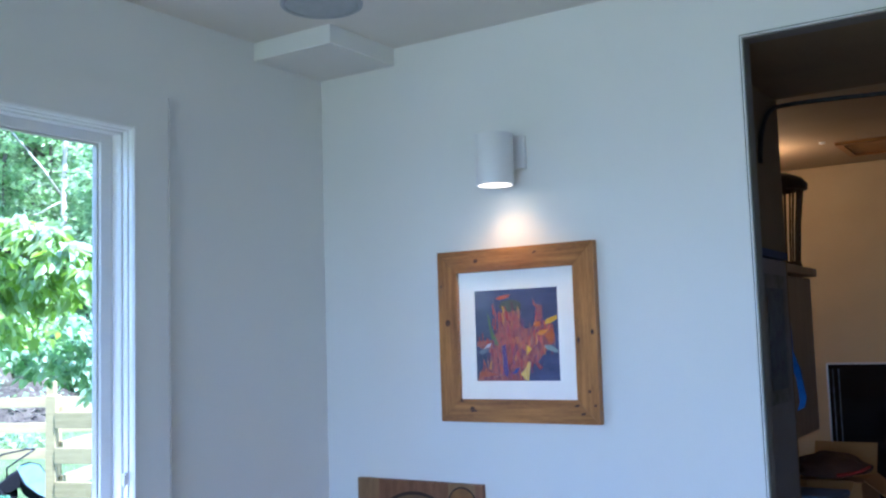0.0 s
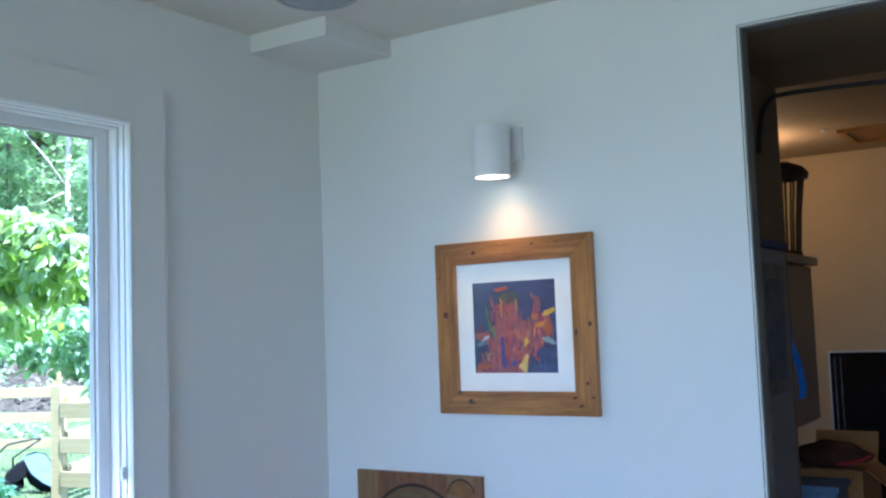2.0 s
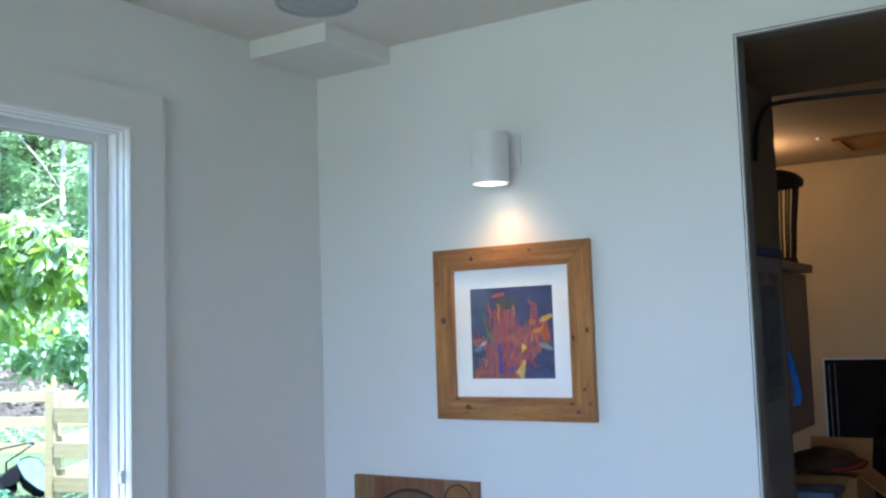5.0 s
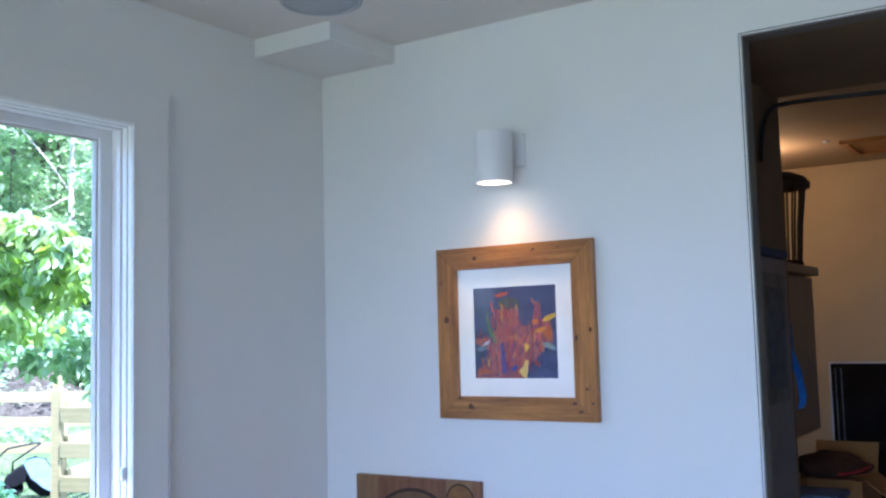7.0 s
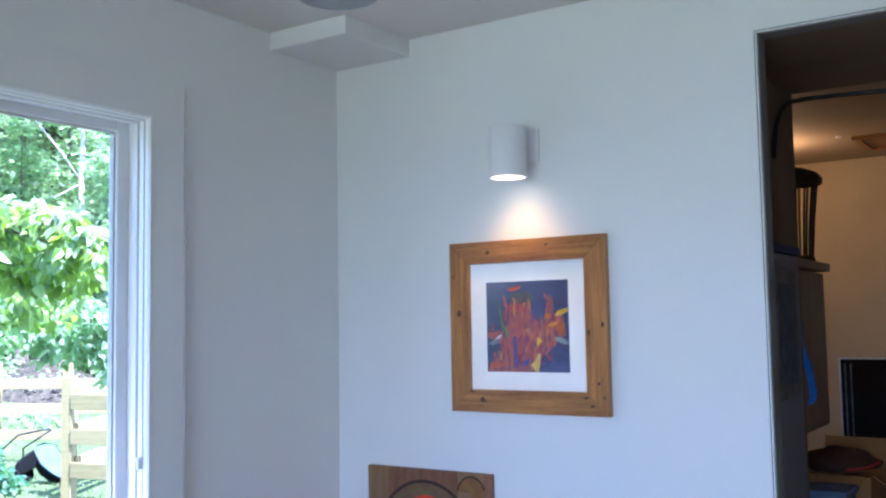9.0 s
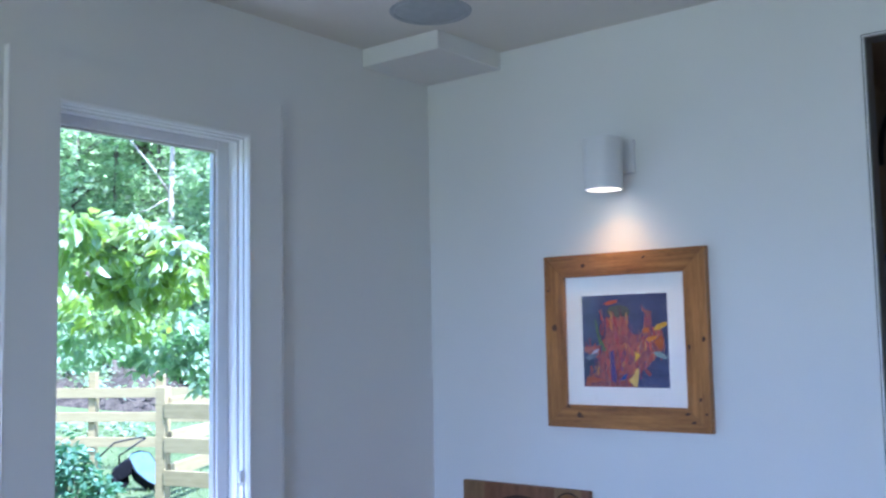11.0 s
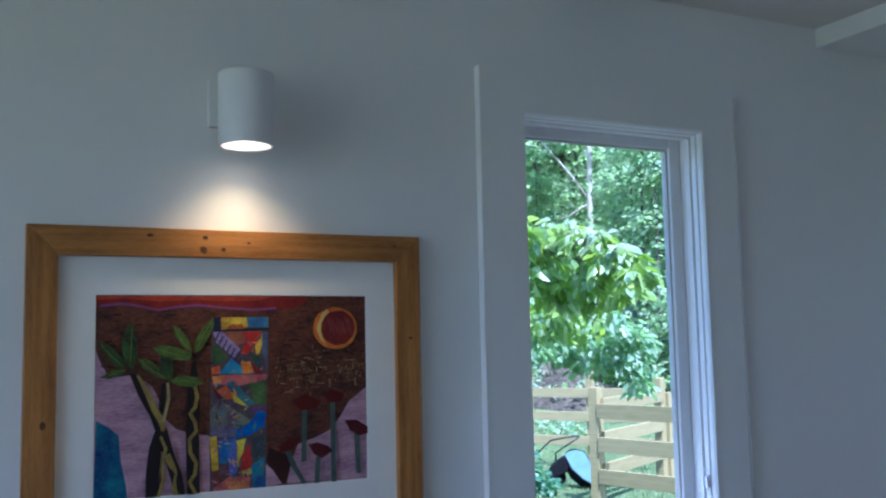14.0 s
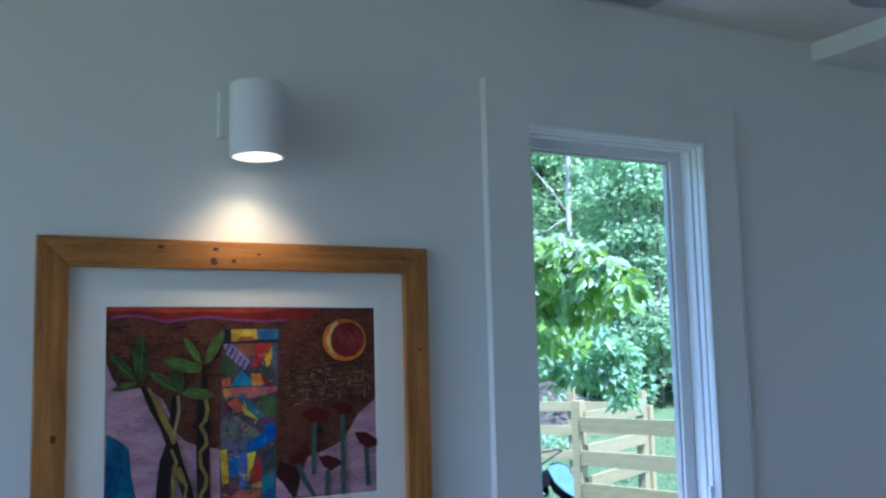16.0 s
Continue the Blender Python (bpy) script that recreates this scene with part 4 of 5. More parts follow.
part("painted_arc", prism(arc(-0.01, 0.055, 0.0, 0.205, 0, 180), 0.022, 0.0226), tint(112, 86, 58), low)
part("painted_arc", prism(arc(-0.01, 0.055, 0.197, 0.209, 24, 178), 0.0226, 0.0232), tint(60, 44, 36), low)
part("painted_arc", prism(arc(-0.03, 0.055, 0.16, 0.175, 30, 150), 0.0226, 0.0230), tint(110, 92, 60), low)
part("painted_arch", prism(arc(0.186, 0.232, 0.0, 0.052, 0, 180) + [(0.134, -0.30), (0.238, -0.30)], 0.022, 0.0226), tint(128, 90, 48), low)
part("painted_arc", prism(arc(0.186, 0.232, 0.052, 0.058, 15, 175), 0.022, 0.0229), tint(58, 40, 30), low)
part("red_patch", prism(arc(0.0, 0.10, 0.0, 0.11, 10, 170), 0.0232, 0.0240), tint(214, 56, 30), low)
part("blue_patch", prism(arc(-0.20, 0.12, 0.0, 0.03, 0, 360), 0.0232, 0.0240), tint(70, 90, 130), low)

# ---- things beyond the doorway ----
cord = bpy.data.curves.new("cable", "CURVE")
cord.dimensions, cord.bevel_depth, cord.bevel_resolution = "3D", 0.009, 3
sp = cord.splines.new("NURBS")
pts = [(1.522, 0.60, 1.945), (1.514, 0.64, 2.01), (1.510, 0.72, 2.11), (1.511, 0.84, 2.185), (1.525, 0.946, 2.212), (1.58, 0.950, 2.216), (1.80, 0.952, 2.208), (2.1, 0.955, 2.192), (3.3, 0.955, 2.14)]
sp.points.add(len(pts) - 1)
for q, c in zip(sp.points, pts):
    q.co = (*c, 1)
sp.use_endpoint_u, sp.order_u = True, 3
cord.materials.append(CABLE)
tagged(new("cable", cord), "thick black cable clipped along the soffit edge", "cable")

tall = thing("tall_cabinet", pose(1.502, 0.30, 0), "tall shallow grey cabinet with a dark framed print", "cabinet")
part("body", box((0, 0, 0), (0.024, 0.505, 1.60), 0.003), GREY_PAINT, tall)
part("door", box((0.0245, 0.004, 0.02), (0.038, 0.501, 1.595), 0.003), GREY_PAINT, tall)
part("top_board", box((0, -0.004, 1.601), (0.044, 0.509, 1.628), 0.003), DARK_BLUE, tall, "blue taped top edge")
pr = part("print_frame", box((0.0385, 0.14, 0.80), (0.046, 0.43, 1.25), 0.002), GREY_DARK, tall, "dark grey framed print", pose(0, 0, 0.29))
part("print_sheet", box((0.0465, 0.18, 0.85), (0.048, 0.39, 1.20)), tint(84, 92, 104, 0.4), pr)

cab = thing("wall_cabinet", pose(1.05, 1.65, 0.85), "pale oak cupboard hung on a wall bracket", "cabinet")
part("body", box((-0.30, -0.40, 0), (0.28, 0.42, 0.74), 0.004), OAK_PANEL, cab)
part("door", box((0.281, -0.39, 0.01), (0.299, 0.41, 0.735), 0.004), OAK_PANEL, cab)
part("top_board", box((-0.32, -0.42, 0.745), (0.325, 0.445, 0.785), 0.005), OAK_PANEL, cab, "overhanging oak top board")
part("bracket", box((-0.30, -0.38, -0.85), (-0.24, 0.40, 0.0), 0.004), OAK_PANEL, cab)
ribbon = thing("blue_ribbon", pose(0, 1.226, 0, 90, 0, 0), "bright blue ribbon hanging from the cupboard", "ribbon")
part("strip", prism([(1.438, 1.370), (1.443, 1.370), (1.446, 1.255), (1.471, 1.179), (1.488, 1.066), (1.479, 1.027), (1.447, 1.013), (1.460, 1.05), (1.451, 1.145), (1.430, 1.205)], 0, 0.006, 0.001), BLUE_TAPE, ribbon)
part("peg", box((1.35, 1.355, -0.032), (1.445, 1.375, 0.004), 0.003), OAK_PANEL, ribbon)
lantern = thing("wire_lantern", pose(1.262, 1.90, 1.635), "black iron wire lantern with a solid cap", "lantern")
part("base", lathe([(0.0005, 0), (0.085, 0), (0.09, 0.008), (0.085, 0.028), (0.0005, 0.03)], 28, False), RUSTY, lantern, "", None, True)
part("cap", lathe([(0.10, 0.37), (0.134, 0.375), (0.137, 0.402), (0.112, 0.43), (0.055, 0.455), (0.0005, 0.46)], 28, False), RUSTY, lantern, "", None, True)
for k in range(16):
    a = 2 * math.pi * (k + 0.3) / 16
    part("wire", tube([(0.078 * math.cos(a), 0.078 * math.sin(a), 0.02), (0.090 * math.cos(a), 0.090 * math.sin(a), 0.2), (0.112 * math.cos(a), 0.112 * math.sin(a), 0.385)], [0.0052] * 3, 6), RUSTY, lantern)

screen = thing("flat_screen", pose(1.172, 3.15, 0), "large black flat screen with a thin silver frame on a stand", "screen")
part("panel", box((0.009, 0.0, 0.12), (1.25, 0.05, 1.125), 0.004), BLACK_GLASS, screen)
for x in (0.030, 0.062):
    part("inner_strip", box((x, -0.003, 0.14), (x + 0.007, 0.0, 1.10), 0.001), GREY_DARK, screen)
for lo, hi in (((0, -0.006, 0.1), (0.008, 0.055, 1.135)), ((1.251, -0.006, 0.1), (1.262, 0.055, 1.135)), ((0.009, -0.006, 1.126), (1.251, 0.055, 1.135)), ((0.009, -0.006, 0.1), (1.251, 0.055, 0.119))):
    part("frame", box(lo, hi, 0.002), SILVER, screen)
part("stand", box((0.3, -0.12, 0), (0.95, 0.18, 0.03), 0.006), BLACK_METAL, screen)
part("stand_neck", box((0.55, 0.01, 0.028), (0.70, 0.04, 0.102), 0.004), BLACK_METAL, screen)


def carton(m, w, d, h, label, flaps=()):
    """Cardboard box; a flap: its turn about the top edge, edge x, edge y, edge length, depth."""
    ob = thing("cardboard_box", m, label, "box", "cardboard boxes")
    t = 0.006
    for lo, hi in (((-w / 2, -d / 2, 0), (w / 2, d / 2, t)), ((-w / 2, -d / 2, t), (w / 2, -d / 2 + t, h)), ((-w / 2, d / 2 - t, t), (w / 2, d / 2, h)), ((-w / 2, -d / 2 + t, t), (-w / 2 + t, d / 2 - t, h)), ((w / 2 - t, -d / 2 + t, t), (w / 2, d / 2 - t, h))):
        part("panel", box(lo, hi), CARDBOARD, ob)
    part("lid", box((-w / 2 + t, -d / 2 + t, h - 0.012), (w / 2 - t, d / 2 - t, h - 0.006)), CARDBOARD, ob)
    for turn, tilt_, ex, ey, wide, deep in flaps:
        part("flap", box((-wide / 2, 0, 0), (wide / 2, deep, 0.005)), CARDBOARD, ob, "", pose(ex, ey, h, tilt_, 0, turn))
    return ob


carton(pose(1.43, 1.98, 0, 0, 0, 4), 0.32, 0.38, 0.36, "closed brown cardboard box on the floor")
carton(pose(1.425, 1.98, 0.361, 0, 0, -3), 0.30, 0.34, 0.29, "open brown cardboard box stacked on another", [(0, 68, 0.0, 0.166, 0.29, 0.145), (-90, -38, 0.147, 0.02, 0.26, 0.15), (180, -35, 0.02, -0.167, 0.20, 0.07)])
cloth = thing("folded_cloth", pose(1.425, 1.93, 0.652, 0, 0, 6), "dark brown cloth bundle with a red hem on the boxes", "cloth")
bm = bmesh.new()
bmesh.ops.create_uvsphere(bm, u_segments=48, v_segments=20, radius=1.0)
for v in bm.verts:
    k = 1 + 0.16 * noise.noise(v.co * 2.3) + 0.06 * noise.noise(v.co * 7)
    point = 1 - 0.55 * max(0, v.co.x) ** 2
    v.co = Vector((v.co.x * 0.165 * k, v.co.y * 0.15 * k * point, max(-0.50, v.co.z) * 0.072 * k * point + 0.045))
part("folded_body", bm, BROWN_CLOTH, cloth, "", None, True)
part("hem", tube([(0.03, -0.148, 0.03), (0.08, -0.122, 0.034), (0.125, -0.085, 0.042), (0.16, -0.025, 0.055)], [0.006] * 4, 8), RED_CLOTH, cloth, "", None, True)
for nm, mt, m, w, d, h, lb in (("storage_bin", BLUE_BIN, pose(1.42, 1.60, 0), 0.20, 0.22, 0.632, "pale blue plastic storage bin beside the boxes"),):
    b = thing(nm, m, lb, "storage bin")
    part("tub", boxes(((-w / 2, -d / 2, 0), (w / 2, d / 2, h - 0.03)), bevel=0.012), mt, b)
    part("lid", box((-w / 2 - 0.012, -d / 2 - 0.012, h - 0.029), (w / 2 + 0.012, d / 2 + 0.012, h), 0.008), mt, b)
hatch = thing("ceiling_hatch", pose(1.60, 3.42, H), "brown wooden ceiling hatch with a raised frame", "hatch")
part("hatch_frame", boxes(((-0.30, -0.25, -0.02), (-0.26, 0.25, 0)), ((0.26, -0.25, -0.02), (0.30, 0.25, 0)), ((-0.26, -0.25, -0.02), (0.26, -0.21, 0)), ((-0.26, 0.21, -0.02), (0.26, 0.25, 0))), PINE, hatch)
part("hatch_panel", box((-0.26, -0.21, -0.008), (0.26, 0.21, 0)), PINE, hatch)
det = thing("smoke_detector", pose(1.24, 3.11, H), "small white round detector on the ceiling", "detector")
part("cover", lathe([(0.018, 0), (0.018, -0.006), (0.012, -0.011), (0.0005, -0.012)], 24, False), PLATE, det, "", None, True)
flush = thing("ceiling_lamp", pose(0.80, 3.12, H), "round warm glass ceiling lamp", "ceiling lamp")
part("canopy", lathe([(0.07, 0), (0.07, -0.02), (0.0005, -0.025)], 28, False), PLATE, flush, "", None, True)
part("bulb", lathe([(0.0005, -0.085), (0.02, -0.08), (0.03, -0.06), (0.015, -0.03), (0.012, -0.02)], 20, False), BULB, flush, "", None, True)

# ---- outdoors ----
EYE0 = Vector((2.35, -2.95, 0))


def ground_z(x, y):
    d = math.hypot(x - EYE0.x, y - EYE0.y)
    knots_at = ((0, -0.5), (3, -0.5), (14, -0.84), (20, -1.0), (24, -0.55), (30, 0.0), (40, 0.7), (70, 3.0), (400, 12.0), (3000, 40.0))
    for (a, za), (b, zb) in zip(knots_at, knots_at[1:]):
        if d <= b:
            f = (d - a) / (b - a)
            f = f * f * (3 - 2 * f)
            z = za + (zb - za) * f
            break
    else:
        z = 40.0
    if -0.4 < x < X1 + 0.4 and Y0 - 0.4 < y < NY1 + 0.4:
        return -0.6
    return z + 0.05 * noise.noise(Vector((x * 0.6, y * 0.6, 3.1))) * min(1, d / 10)


radii_g = [0.0, 3, 5, 6, 7, 8, 9] + [9.5 + 0.5 * i for i in range(45)] + [33, 36, 40, 46, 54, 70, 100, 160, 300, 700, 3000]
bm = bmesh.new()
segs = 160
centre = bm.verts.new((EYE0.x, EYE0.y, -0.6))
prev = None
for r in radii_g[1:]:
    ring = []
    for k in range(segs):
        x, y = EYE0.x + r * math.cos(2 * math.pi * k / segs), EYE0.y + r * math.sin(2 * math.pi * k / segs)
        ring.append(bm.verts.new((x, y, ground_z(x, y))))
    for k in range(segs):
        if prev is None:
            bm.faces.new((centre, ring[k], ring[(k + 1) % segs]))
        else:
            bm.faces.new((prev[k], ring[k], ring[(k + 1) % segs], prev[(k + 1) % segs]))
    prev = ring
structure("ground", bm, LAWN, "uneven green lawn with bare patches", "ground", True)


def scatter_leaves(clumps, seed, droop=0.5, shape=6):
    """Leaf blades as one mesh. A clump: centre, radius in x and y, radius in z, count, blade length."""
    rg = np.random.RandomState(seed)
    unit = lambda q: q / (np.linalg.norm(q, axis=1)[:, None] + 1e-9)
    verts, faces, k = [], [], 0
    for (cx, cy, cz), rx, rz, count, size in clumps:
        d = unit(rg.normal(size=(count, 3)))
        rad = rg.uniform(0.25, 1.0, (count, 1)) ** 0.6
        p = d * rad * np.array([rx, rx, rz]) * (1 + 0.15 * rg.normal(size=(count, 1))) + np.array([cx, cy, cz])
        L = size * rg.uniform(0.6, 1.25, (count, 1))
        W = L * rg.uniform(0.26, 0.38, (count, 1))
        a = unit(np.column_stack([d[:, 0] + rg.normal(size=count) * 0.7, d[:, 1] + rg.normal(size=count) * 0.7, -droop + rg.normal(size=count) * 0.45]))
        up = np.column_stack([rg.normal(size=count) * 0.45, rg.normal(size=count) * 0.45, np.ones(count)])
        s = unit(np.cross(a, up))
        n = np.cross(s, a)
        if shape == 6:
            fold, bend = n * W * 0.35, -n * L * 0.10
            ring_ = [p, p + a * L * 0.28 + s * W + fold, p + a * L * 0.66 + s * W * 0.8 + fold + bend * 0.5, p + a * L + bend * 1.5, p + a * L * 0.66 - s * W * 0.8 + fold + bend * 0.5, p + a * L * 0.28 - s * W + fold]
            cells = ((0, 1, 2, 3), (0, 3, 4, 5))
        else:
            ring_ = [p, p + a * L * 0.5 + s * W * 1.3, p + a * L, p + a * L * 0.5 - s * W * 1.3 + n * W * 0.5]
            cells = ((0, 1, 2), (0, 2, 3))
        verts.append(np.stack(ring_, axis=1).reshape(-1, 3))
        base = k + np.arange(count)[:, None] * len(ring_)
        faces += [row for c in cells for row in (base + np.array(c)).tolist()]
        k += count * len(ring_)
    return np.concatenate(verts).tolist(), faces


def leaf_part(name, clumps, material, parent, seed, droop=0.5, shape=6, label=""):
    me = bpy.data.meshes.new(name)
    v, f = scatter_leaves(clumps, seed, droop, shape)
    me.from_pydata(v, [], f)
    me.materials.append(material)
    ob = new(name, me)
    ob.parent = parent
    return tagged(ob, label)


def world_thing(name, label, category, group="", kind=""):
    return thing(name, Matrix.Identity(4), label, category, group, kind)


# broad-leaved tree whose low limbs hang in front of the window
TX, TY = -5.6, -1.3
tree = world_thing("broadleaf_tree", "broad-leaved tree with low sunlit drooping limbs", "tree", "trees")
gz = ground_z(TX, TY)
part("trunk", tube([(TX, TY, gz - 0.1), (TX + 0.03, TY + 0.05, gz + 1.0), (TX + 0.02, TY + 0.12, gz + 2.4), (TX - 0.1, TY + 0.1, gz + 4.2), (TX, TY, gz + 6.0)], [0.17, 0.13, 0.11, 0.08, 0.03], 12), BARK, tree, "", None, True)
BOUGHS = [
    ([(TX, TY + 0.1, 1.9), (-5.0, -0.4, 2.35), (-4.3, 0.3, 2.20), (-3.5, 0.75, 2.05), (-2.85, 0.9, 1.86), (-2.55, 0.92, 1.76)], 0.013),
    ([(TX, TY + 0.1, 1.6), (-5.3, -0.2, 1.95), (-4.8, 0.7, 1.95), (-4.2, 1.3, 1.72), (-3.9, 1.6, 1.52)], 0.013),
    ([(TX, TY + 0.1, 1.3), (-5.8, 0.4, 1.7), (-6.0, 1.6, 1.6), (-6.2, 2.6, 1.42), (-6.1, 3.3, 1.2), (-5.6, 3.3, 0.95)], 0.020),
    ([(TX, TY + 0.1, 2.6), (-4.8, -0.9, 3.3), (-3.9, -0.5, 3.5), (-3.1, -0.2, 3.2)], 0.03),
    ([(TX, TY + 0.1, 3.0), (-6.4, -0.6, 3.8), (-7.0, 0.4, 4.1)], 0.03),
]
for line, r in BOUGHS:
    part("limb", tube(line, [r * (1 - 0.8 * i / (len(line) - 1)) for i in range(len(line))], 7), BARK, tree, "", None, True)
NEAR = [
    ((-3.48, 0.95, 2.14), 0.20, 0.10, 110, 0.115), ((-3.15, 0.93, 2.05), 0.18, 0.09, 80, 0.115), ((-2.90, 0.93, 1.93), 0.17, 0.10, 80, 0.115), ((-2.64, 0.92, 1.83), 0.10, 0.08, 34, 0.11),
    ((-3.99, 1.0, 2.00), 0.32, 0.20, 130, 0.12), ((-3.45, 0.50, 2.12), 0.26, 0.14, 140, 0.12), ((-3.62, 0.62, 1.94), 0.30, 0.20, 95, 0.12),
    ((-3.20, 0.95, 1.84), 0.20, 0.12, 70, 0.115), ((-4.18, 1.66, 1.74), 0.28, 0.16, 120, 0.12), ((-4.70, 1.5, 1.68), 0.34, 0.20, 95, 0.12), ((-3.75, 1.15, 1.82), 0.24, 0.14, 55, 0.12),
    ((-3.85, 1.13, 1.80), 0.20, 0.13, 50, 0.12), ((-3.77, 1.29, 1.78), 0.20, 0.12, 55, 0.12), ((-3.52, 1.33, 1.76), 0.17, 0.11, 60, 0.115), ((-3.29, 1.32, 1.77), 0.13, 0.10, 40, 0.11),
    ((-4.90, 1.76, 1.60), 0.30, 0.18, 95, 0.12), ((-4.96, 2.07, 1.54), 0.26, 0.16, 80, 0.12),
]
UPPER = [
    ((-4.3, 0.2, 2.05), 0.4, 0.22, 180, 0.12), ((-5.0, 0.9, 1.9), 0.4, 0.28, 180, 0.12), ((-3.5, -0.3, 3.3), 0.7, 0.4, 300, 0.12), ((-5.0, -1.0, 3.6), 0.9, 0.7, 500, 0.12), ((-6.8, -0.2, 4.2), 0.9, 0.6, 400, 0.12), ((-5.6, -1.3, 5.6), 1.0, 0.9, 600, 0.12),
]
SHADY = [
    ((-6.43, 3.65, 1.44), 0.36, 0.20, 230, 0.12), ((-6.69, 3.34, 1.34), 0.38, 0.20, 170, 0.12), ((-6.1, 2.43, 1.42), 0.40, 0.22, 170, 0.12), ((-6.05, 3.05, 1.22), 0.34, 0.18, 180, 0.12),
    ((-5.55, 3.17, 1.00), 0.11, 0.16, 50, 0.11), ((-5.64, 3.20, 1.18), 0.18, 0.14, 80, 0.11), ((-5.35, 1.7, 1.55), 0.40, 0.26, 260, 0.12), ((-6.02, 2.1, 1.32), 0.34, 0.14, 70, 0.12), ((-6.9, 2.6, 1.30), 0.45, 0.16, 90, 0.12), ((-6.3, 1.2, 1.6), 0.5, 0.35, 260, 0.12),
    ((-5.66, 2.87, 1.58), 0.24, 0.14, 110, 0.12), ((-5.72, 3.19, 1.46), 0.22, 0.13, 100, 0.12), ((-5.66, 3.34, 1.31), 0.15, 0.11, 60, 0.11), ((-5.96, 3.25, 1.13), 0.18, 0.12, 80, 0.11), ((-5.86, 3.44, 1.07), 0.12, 0.12, 50, 0.11), ((-5.85, 3.50, 0.90), 0.08, 0.12, 28, 0.11),
    ((-6.12, 2.52, 1.42), 0.34, 0.18, 90, 0.12), ((-6.33, 2.98, 1.36), 0.30, 0.16, 90, 0.12),
]
leaf_part("crown", NEAR + UPPER, LEAF_NEAR, tree, 21, 0.95)
# extra pale leaves along the bough tops carry the sunlight in their colour
leaf_part("crown_sunlit_top", [((-3.50, 0.93, 2.21), 0.20, 0.08, 52, 0.125), ((-3.20, 0.92, 2.12), 0.20, 0.08, 48, 0.125), ((-2.92, 0.92, 2.00), 0.17, 0.08, 36, 0.12), ((-3.95, 1.0, 2.14), 0.26, 0.10, 44, 0.12), ((-4.18, 1.66, 1.86), 0.20, 0.06, 30, 0.12)], LEAF_SUNLIT, tree, 24, 0.7)
leaf_part("inner_crown", SHADY, LEAF_MID, tree, 22, 0.7)

# shrub in front of the barrow
shrub = world_thing("shrub", "dense green leafy shrub by the fence", "shrub", "shrubs")
sx, sy = -9.22, 3.85
sz = ground_z(sx, sy)
for k in range(5):
    a = 2 * math.pi * k / 5
    part("stem", tube([(sx + 0.05 * math.cos(a), sy + 0.05 * math.sin(a), sz), (sx + 0.22 * math.cos(a), sy + 0.22 * math.sin(a), sz + 0.6)], [0.02, 0.006], 6), BARK, shrub)
leaf_part("crown", [((-9.22, 3.84, -0.12), 0.34, 0.28, 360, 0.11), ((-9.10, 3.98, -0.42), 0.36, 0.26, 320, 0.11), ((-9.4, 3.3, -0.2), 0.45, 0.40, 460, 0.12), ((-9.21, 4.42, -0.58), 0.24, 0.13, 130, 0.10)], LEAF_SHRUB, shrub, 23, 0.2)

# timber fences
RAILS = (0.43, -0.03, -0.47)


def rail(fence, a, b, z, wide=0.20, thick=0.045):
    a, b = Vector((*a, 0)), Vector((*b, 0))
    L = (b - a).length
    ang = math.degrees(math.atan2(b.y - a.y, b.x - a.x))
    part("rail", box((0, -thick / 2, -wide / 2), (L, thick / 2, wide / 2), 0.006), FENCE_WOOD, fence, "", pose(a.x, a.y, z, 0, 0, ang))


def post(fence, x, y, top, w=0.14, turn=0):
    z = ground_z(x, y) - 0.12
    part("post", prism([(-w / 2, -w / 2), (w / 2, -w / 2), (w / 2, w / 2), (-w / 2, w / 2)], 0, top - z, 0.018), FENCE_WOOD, fence, "", pose(x, y, z, 0, 0, turn))


P1, P3, PF2 = (-9.055, 5.19), (-10.22, 7.29), (-13.14, 8.03)
B2 = (P1[0] + 1.30 * 2.0, P1[1] + 0.33 * 2.0)
fence_a = world_thing("timber_fence", "pale new timber fence receding from its corner post", "fence", "fences")
post(fence_a, *P1, 0.76, 0.145, 20)
post(fence_a, *P3, 0.80, 0.14, 20)
post(fence_a, P3[0] + 0.02, P3[1] + 0.15, 0.56, 0.10, 20)
for z in RAILS:
    rail(fence_a, (P1[0] + 0.09, P1[1] + 0.05), (P3[0] + 0.06, P3[1]), z + 0.08, 0.19)
fence_b = world_thing("timber_fence", "pale new timber fence with three broad knotty rails", "fence", "fences")
post(fence_b, B2[0], B2[1], 0.76, 0.145, 12)
for z in RAILS:
    rail(fence_b, (P1[0] + 0.10, P1[1] - 0.04), (B2[0], B2[1] - 0.1), z, 0.205)
fence_c = world_thing("timber_fence", "farther pale timber fence across the lawn", "fence", "fences")
dx, dy = -0.88, -0.475
for k in range(0, 6):
    q = (PF2[0] + dx * 1.36 * k, PF2[1] + dy * 1.36 * k)
    post(fence_c, q[0], q[1], 0.82, 0.135, 28)
for z in (0.43, -0.02, -0.48):
    rail(fence_c, (PF2[0] - dx * 1.5 + 0.04, PF2[1] - dy * 1.5 - 0.09), (PF2[0] + dx * 7.0 + 0.04, PF2[1] + dy * 7.0 - 0.09), z, 0.18)

